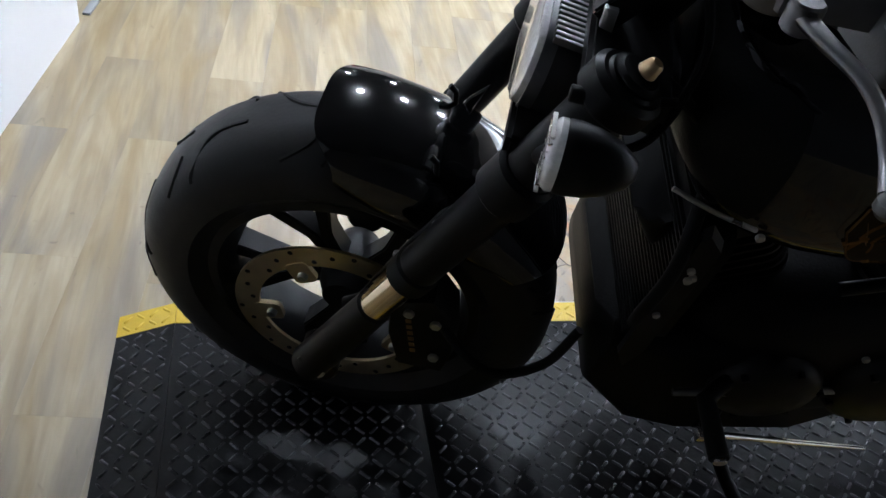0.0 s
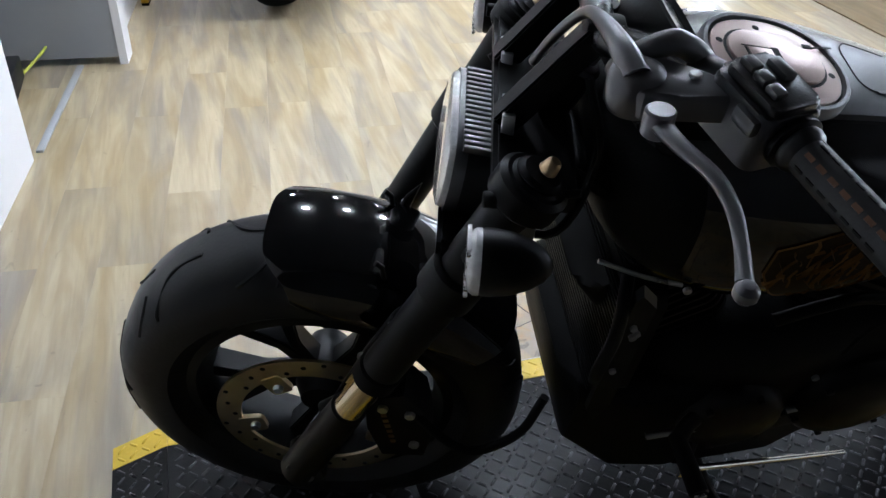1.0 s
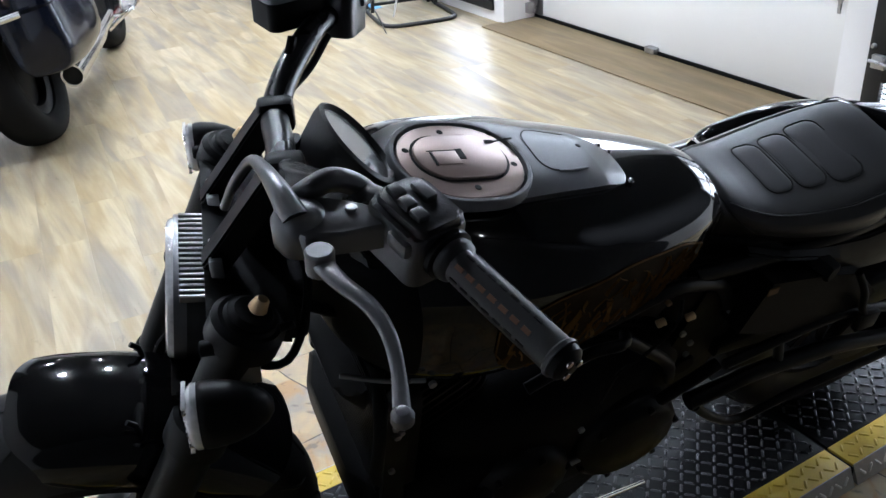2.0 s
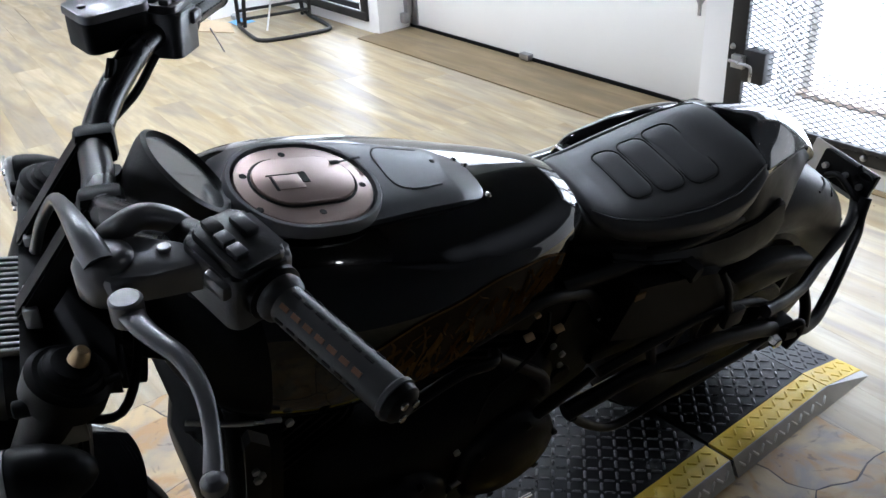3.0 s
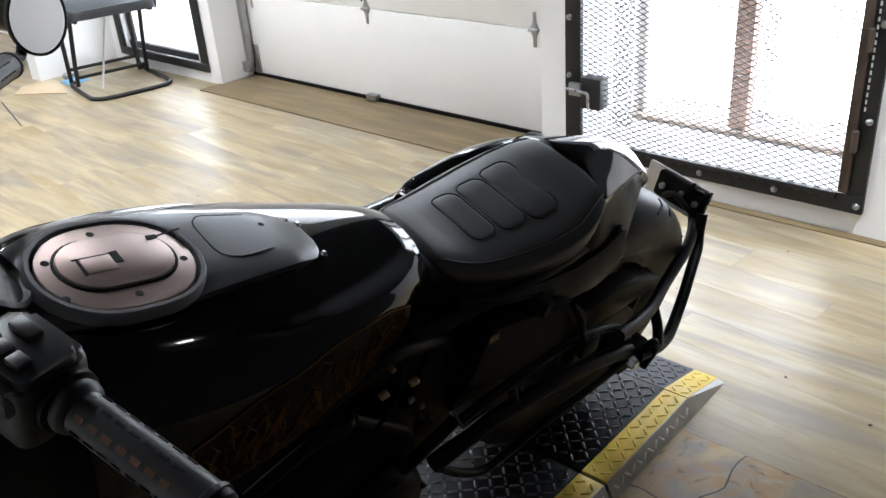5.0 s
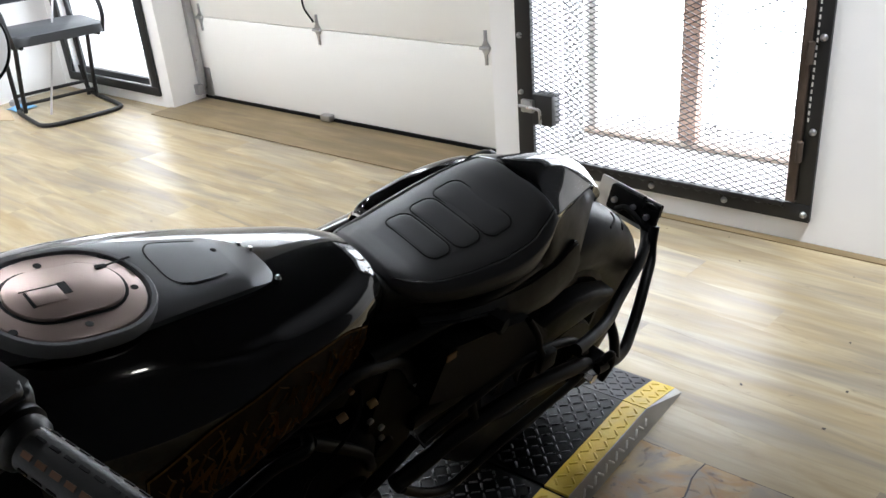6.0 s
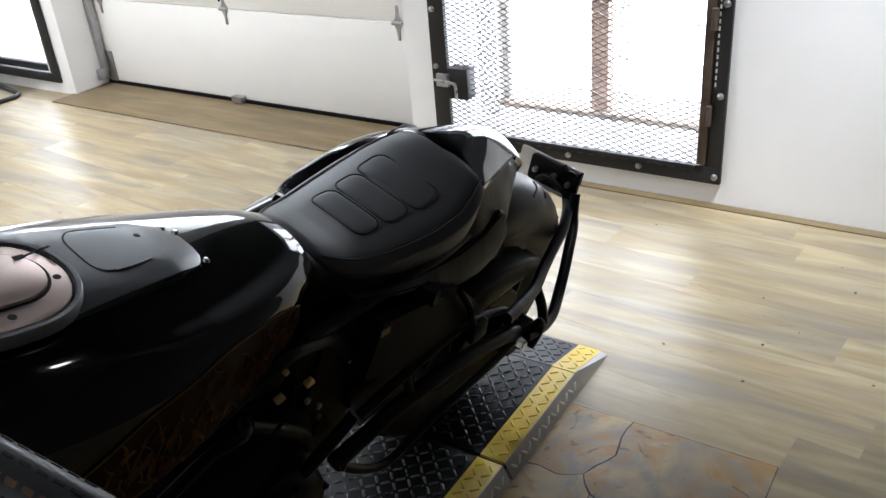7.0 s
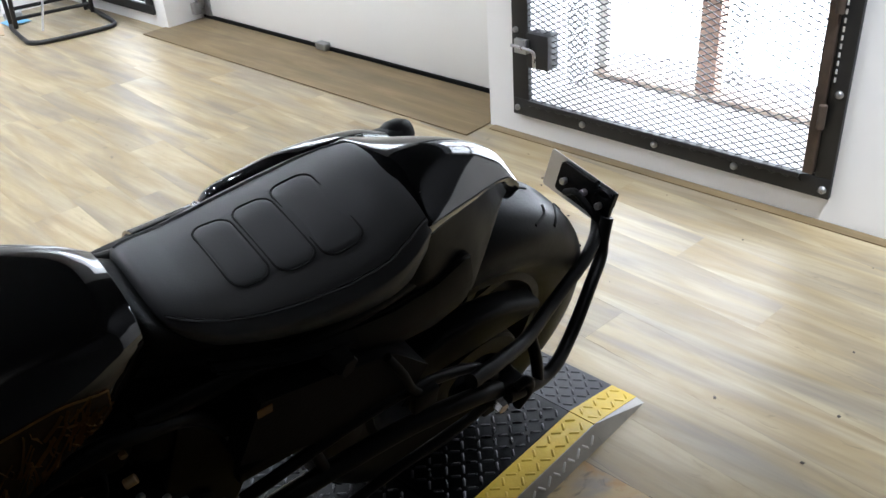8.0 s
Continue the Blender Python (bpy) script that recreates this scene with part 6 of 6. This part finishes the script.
# ---- the other things of the showroom ----
def tourer():
    """Parked touring motorcycle, seen from behind: local x runs forward."""
    m = Matrix.Translation((0.36, 3.15, 0)) @ pose(0, 0, 0, 0, 0, 67) @ pose(0, 0, 0, -13, 0, 0)
    root = thing("touring_motorcycle", "red and black touring motorcycle with hard saddlebags and chrome exhausts", "motorcycle", m)
    for x, R, hw in ((0.0, 0.32, 0.09), (1.55, 0.31, 0.07)):
        pl = Matrix.Translation((x, 0, R + 0.002)) @ ALONG_V
        ty = part("tyre", lathe(tyre_profile(R, hw, 0.2), 64, pl, True), BLACKRUBBER, root)
        part("rim", lathe([(0.2, -hw * 0.6), (0.18, 0), (0.2, hw * 0.6), (0.16, hw * 0.5), (0.15, 0), (0.16, -hw * 0.5)], 48, pl, True), SATIN, ty)
        part("wheel_disc", lathe([(0, -0.03), (0.06, -0.03), (0.12, -0.012), (0.165, -0.012), (0.165, 0.012), (0.12, 0.012), (0.06, 0.03), (0, 0.03)], 40, pl), MATT, ty)
    rings = []
    for k in range(17):
        a = radians(35 + 130 * k / 16)
        ring = []
        for R, hw in ((0.36, 0.115), (0.352, 0.11)):
            pr = [(-1, -0.1), (-0.97, -0.04), (-0.8, -0.012), (-0.4, 0), (0, 0.002), (0.4, 0), (0.8, -0.012), (0.97, -0.04), (1, -0.1)]
            pr = pr if R > 0.355 else pr[::-1]
            ring += [((R + d) * math.cos(a), s * hw * (1 - 0.5 * max(0.0, (k - 9) / 7) ** 1.6), 0.32 + (R + d) * math.sin(a)) for s, d in pr]
        rings.append(ring)
    fd = part("rear_fender", loft(rings), RED, root, "candy red rear fender")
    part("fender_trim", tube([(-0.3, -0.1, 0.5), (-0.335, -0.088, 0.44), (-0.362, -0.055, 0.405), (-0.37, 0, 0.395), (-0.362, 0.055, 0.405), (-0.335, 0.088, 0.44), (-0.3, 0.1, 0.5)], 0.011, 10), CHROME, fd, "chrome fender tip")
    part("fender_trim", tube([(-0.365, -0.05, 0.62), (-0.39, -0.03, 0.48), (-0.395, 0, 0.45), (-0.39, 0.03, 0.48), (-0.365, 0.05, 0.62)], 0.007, 8), CHROME, fd)
    for s in (-1, 1):
        rr = [(-0.33, s * 0.27, 0.1, 0.7, 0.36), (-0.3, s * 0.27, 0.118, 0.73, 0.33), (-0.05, s * 0.27, 0.125, 0.74, 0.31), (0.22, s * 0.265, 0.12, 0.73, 0.33), (0.3, s * 0.26, 0.09, 0.7, 0.38)]
        bag = part("saddlebag", loft(sections(rr, 4, 32, 5)), BLUEBLACK, root, "blue-black hard saddlebag")
        part("bag_seam", loft(sections([(u, cv, h + 0.003, 0.6, 0.585) for u, cv, h, t, b in rr], 4, 32, 5)), CHROME if s > 0 else MATT, bag)
        if s < 0:
            ex = part("exhaust", lathe([(0, 0.05), (0.036, 0.05), (0.042, 0.0), (0.05, 0.0), (0.048, 0.12), (0.045, 0.6), (0.03, 0.75), (0.028, 1.0)], 28, axis_to((-0.06, s * 0.24, 0.25), (1, -0.02 * s, 0.03))), CHROME, root, "chrome exhaust with a slotted shield")
            part("exhaust_bore", lathe([(0, 0.02), (0.041, 0.018), (0.041, 0.001)], 24, axis_to((-0.062, s * 0.24, 0.25), (1, -0.02 * s, 0.03))), GROOVE, ex)
        part("turn_signal", lathe([(0, -0.03), (0.02, -0.028), (0.034, -0.01), (0.034, 0.02), (0.02, 0.04), (0, 0.044)], 24, axis_to((-0.44, s * 0.16, 0.66), (1, 0, 0))), GOLD, root, "amber turn signal")
        part("floorboard", prism(stadium(0.3, 0.12, 8), 0, 0.015, Matrix.Translation((0.95, s * 0.32, 0.3)) @ pose(0, 0, 0, 0, -8, 0), 0.004), CHROME, root, "chrome floorboard")
        part("engine_bar", tube([(1.05, s * 0.12, 0.62), (1.15, s * 0.36, 0.55), (1.12, s * 0.38, 0.32), (1.0, s * 0.16, 0.2)], 0.016, 12), CHROME, root)
        part("fork", rod((1.55, s * 0.11, 0.3), (1.28, s * 0.11, 0.95), 0.028), CHROME, root)
    part("bumper_bar", tube([(-0.42, -0.3, 0.6), (-0.46, 0, 0.6), (-0.42, 0.3, 0.6)], 0.014, 10), CHROME, root)
    part("engine", loft(sections([(0.35, 0, 0.12, 0.6, 0.18), (0.5, 0, 0.17, 0.66, 0.14), (0.8, 0, 0.18, 0.68, 0.14), (1.05, 0, 0.13, 0.64, 0.2)], 4, 28, 4)), MATT, root, "dark engine")
    part("fuel_tank", loft(sections([(0.45, 0, 0.1, 0.86, 0.7), (0.6, 0, 0.17, 0.93, 0.68), (0.9, 0, 0.18, 0.97, 0.68), (1.1, 0, 0.12, 0.97, 0.74)], 2.6, 28, 4)), RED, root, "candy red tank")
    part("side_panel", loft(sections([(0.3, 0, 0.17, 0.6, 0.46), (0.45, 0, 0.19, 0.62, 0.42), (0.58, 0, 0.17, 0.6, 0.44)], 3, 24, 4)), RED, root)
    part("saddle", loft(sections([(-0.3, 0, 0.12, 0.86, 0.76), (-0.1, 0, 0.17, 0.88, 0.74), (0.2, 0, 0.16, 0.82, 0.7), (0.5, 0, 0.12, 0.8, 0.72)], 3, 24, 4)), LEATHER, root)
    part("front_fender", loft(sections([(1.2, 0, 0.06, 0.6, 0.54), (1.4, 0, 0.085, 0.66, 0.55), (1.6, 0, 0.085, 0.66, 0.55), (1.82, 0, 0.05, 0.5, 0.42)], 2.4, 24, 4)), RED, root)
    return root


def parked_bike():
    """Front end of a dark motorcycle parked beyond the wall stub."""
    m = Matrix.Translation((2.12, 5.05, 0)) @ pose(0, 0, 0, 0, 0, 200)
    root = thing("parked_motorcycle", "dark motorcycle with twin front discs parked by the wall", "motorcycle", m)
    pl = Matrix.Translation((0, 0, 0.302)) @ ALONG_V
    ty = part("tyre", lathe(tyre_profile(0.3, 0.065, 0.2), 64, pl, True), RUBBER, root)
    part("rim", lathe([(0.2, -0.045), (0.18, 0), (0.2, 0.045), (0.17, 0.04), (0.165, 0), (0.17, -0.04)], 48, pl, True), SATIN, ty)
    for k in range(5):
        a = 2 * math.pi * k / 5
        part("spoke", rod(pl @ Vector((0.03 * math.cos(a), 0.03 * math.sin(a), 0)), pl @ Vector((0.18 * math.cos(a), 0.18 * math.sin(a), 0)), 0.013), SATIN, ty)
    for s in (-1, 1):
        part("brake_disc", lathe([(0.1, -0.003), (0.155, -0.003), (0.155, 0.003), (0.1, 0.003)], 48, Matrix.Translation((0, s * 0.075, 0.302)) @ ALONG_V, True), CHROME, root, "bright brake disc", angle=20)
        part("fork", rod((0, s * 0.105, 0.28), (-0.27, s * 0.105, 0.95), 0.026), ALU, root)
        part("caliper", boxm(-0.13, -0.06, s * 0.1 - 0.03, s * 0.1 + 0.03, 0.27, 0.38, 0.012), MATT, root)
    part("mudguard", loft(sections([(-0.22, 0, 0.05, 0.58, 0.5), (-0.05, 0, 0.07, 0.64, 0.58), (0.1, 0, 0.065, 0.62, 0.56), (0.2, 0, 0.03, 0.54, 0.5)], 2.4, 20, 4)), GLOSS, root)
    part("body", loft(sections([(-1.0, 0, 0.12, 0.8, 0.3), (-0.75, 0, 0.2, 0.95, 0.2), (-0.5, 0, 0.2, 1.0, 0.2), (-0.3, 0, 0.14, 0.95, 0.35)], 3, 28, 4)), GLOSS, root)
    part("rear_tyre", lathe(tyre_profile(0.31, 0.08, 0.2), 48, Matrix.Translation((-1.42, 0, 0.312)) @ ALONG_V, True), RUBBER, root)
    part("seat", loft(sections([(-1.5, 0, 0.08, 0.86, 0.78), (-1.2, 0, 0.13, 0.82, 0.74), (-0.95, 0, 0.12, 0.8, 0.72)], 3, 20, 4)), LEATHER, root)
    part("swingarm", rod((-0.9, 0.1, 0.4), (-1.42, 0.1, 0.31), 0.03), SATIN, root)
    return root


def chair():
    root = thing("cantilever_chair", "black tubular cantilever armchair with a dark grey seat", "chair", Matrix.Translation((2.645, 3.91, 0)) @ pose(0, 0, 0, 0, 0, -12))
    t = 0.0125
    loop = [(-0.2, 0.27, t), (-0.23, 0.2, t), (-0.23, -0.1, t), (-0.21, -0.2, t), (-0.12, -0.24, t), (0.12, -0.24, t), (0.22, -0.21, t), (0.24, -0.12, t), (0.235, 0.08, t)]
    part("base_rail", tube(loop, t, 12), BLACKSTEEL, root, "black tube floor rail")
    part("base_rail", tube([(0.235, 0.08, t), (0.23, 0.2, t), (0.2, 0.24, t + 0.05), (0.19, 0.25, 0.2)], t, 12), BLACKSTEEL, root)
    for x in (-0.22, 0.2):
        part("upright", tube([(x, 0.25, t), (x, 0.235, 0.15), (x, 0.2, 0.4), (x, 0.16, 0.44), (x, -0.1, 0.445), (x, -0.22, 0.45)], t, 12), BLACKSTEEL, root)
        part("arm", tube([(x * 1.15, -0.2, 0.45), (x * 1.22, -0.22, 0.55), (x * 1.22, -0.16, 0.64), (x * 1.22, 0.1, 0.66), (x * 1.15, 0.22, 0.66)], t, 12), BLACKSTEEL, root)
        part("back_post", tube([(x, 0.18, 0.44), (x, 0.25, 0.6), (x, 0.29, 0.85)], t, 12), BLACKSTEEL, root)
        part("leg", tube([(x * 0.95, -0.05, 0.44), (x * 0.98, 0.05, 0.2), (x, 0.1, 0.03)], t, 12), BLACKSTEEL, root)
    for z, y in ((0.1, 0.24), (0.08, 0.085)):
        part("cross_bar", rod((-0.22, y, z), (0.2, y, z), 0.01), BLACKSTEEL, root)
    part("seat", prism(rounded(-0.24, 0.24, -0.25, 0.2, 0.07), 0.455, 0.505, None, 0.018), CHAIRVINYL, root, "dark grey padded seat")
    part("backrest", prism(rounded(-0.24, 0.24, 0.62, 0.95, 0.06), -0.02, 0.025, Matrix.Translation((0, 0.275, 0)) @ pose(0, 0, 0, 90, 0, 0), 0.012), CHAIRVINYL, root, "black padded backrest")
    part("arm_pad", boxm(-0.3, -0.25, -0.15, 0.14, 0.672, 0.7, 0.01), CHAIRVINYL, root)
    part("arm_pad", boxm(0.24, 0.29, -0.15, 0.14, 0.672, 0.7, 0.01), CHAIRVINYL, root)
    return root


def ladder():
    root = thing("step_ladder", "folded orange step ladder with yellow feet against the wall", "ladder", Matrix.Translation((-0.3, 3.34, 0)) @ pose(0, 0, 0, 0, 0, -6.8))
    for y, lean in ((-0.05, 0.0), (0.32, 0.02)):
        for x in (-0.035, 0.03):
            r = part("rail", boxm(x - 0.013, x + 0.013, y - 0.03, y + 0.03, 0.03, 1.85, 0.003), LADDERRED, root, "orange-red fibreglass rail")
            part("foot", boxm(x - 0.017, x + 0.017, y - 0.04, y + 0.04, 0.012, 0.17, 0.004), LADDERYEL, root, "yellow plastic foot")
            part("foot_pad", boxm(x - 0.016, x + 0.016, y - 0.038, y + 0.038, 0.0, 0.012), BLACKRUBBER, root)
            part("brace_cap", boxm(x - 0.016, x + 0.016, y - 0.034, y + 0.034, 0.42, 0.56, 0.004), LADDERYEL, root)
    for z in (0.3, 0.6, 0.9, 1.2, 1.5):
        part("step", boxm(-0.05, -0.02, -0.05, 0.32, z, z + 0.03, 0.003), ALU, root)
    part("spreader", rod((0.05, -0.02, 0.2), (0.05, 0.04, 0.5), 0.012), ALU, root)
    return root


def litter():
    card = tagged(part("cardboard_sheet", prism([(2.2, 4.36), (2.385, 4.075), (2.47, 4.3), (2.42, 4.47), (2.3, 4.49)], 0.0, 0.005, Matrix.Translation((0, 0, 0.0005)), 0.001), CARD), "flat brown cardboard on the floor", "cardboard")
    bm = bmesh.new()
    bmesh.ops.create_grid(bm, x_segments=16, y_segments=14, size=0.09)
    for v in bm.verts:
        v.co.z = 0.012 + 0.022 * (noise.noise(v.co * 22) + 0.6) * max(0, 1 - (v.co.length / 0.11) ** 2)
    bmesh.ops.solidify(bm, geom=bm.faces[:], thickness=0.002)
    tagged(part("shop_cloth", bm, BLUECLOTH, m=Matrix.Translation((2.535, 4.27, 0.0)) @ Matrix.Scale(0.72, 4)), "crumpled blue shop cloth by the chair", "cloth")
    tagged(part("rag", prism(rounded(-0.05, 0.05, -0.03, 0.03, 0.02), 0.0, 0.03, Matrix.Translation((2.58, 4.4, 0.001)), 0.012), GREYPANEL), "small grey rag on the floor", "rag")
    part_cable = tube([(-0.577, 2.6, 0.6), (-0.577, 2.612, 0.242), (-0.62, 2.6, 0.1), (-0.72, 2.5, 0.02), (-0.8, 2.3, 0.008)], 0.006, 8)
    tagged(part("hanging_cable", part_cable, CABLEGREEN), "yellow-green cable hanging in the recess", "cable")
    tagged(part("recess_box", boxm(-0.98, -0.72, 2.25, 2.5, 0.0, 0.09, 0.008), BLACKSTEEL), "dark low box in the recess", "box")
    tagged(part("white_rod", rod((2.55, 3.96, 0.002), (2.938, 3.96, 1.28), 0.006), WHITEPANEL), "thin white rod leaning on the window frame", "rod")
    rnd = random.Random(5)
    base = finish(prism([(-0.006, -0.003), (0.004, -0.005), (0.007, 0.002), (-0.002, 0.005)], 0, 0.002), 38)
    base.materials.append(GROUT)
    for k in range(26):
        x, y = rnd.uniform(2.0, 2.9), rnd.uniform(-0.95, 0.9)
        ob = new("debris_chip", base)
        ob.matrix_world = Matrix.Translation((x, y, 0.0003)) @ pose(0, 0, 0, 0, 0, rnd.uniform(0, 360)) @ Matrix.Scale(rnd.uniform(0.3, 0.8), 4)
        tagged(ob, "small dark chip of dirt on the floor", "debris", "dirt chips on the floor")


tourer()
parked_bike()
chair()
ladder()
litter()


def ceiling_lamps():
    """Row of small round ceiling lamps over the showroom; the last is an added, unseen one."""
    for x, y in ((0.2, 1.9), (1.0, 1.9), (1.8, 1.9), (0.2, 3.6), (1.2, 3.6), (2.2, 3.6), (0.6, 5.4), (1.8, 5.4), (1.2, 7.0), (2.25, -1.1)):
        root = thing("ceiling_lamp", "small round white ceiling downlight, switched on", "lamp", Matrix.Translation((x, y, 3.0)), "ceiling downlights")
        part("trim_ring", lathe([(0.055, 0), (0.075, 0), (0.07, -0.015), (0.055, -0.02)], 28, None, True), WHITEPANEL, root)
        part("diffuser", lathe([(0, -0.012), (0.055, -0.01), (0.055, -0.002)], 28), TUBELIGHT, root, "bright diffuser")


ceiling_lamps()
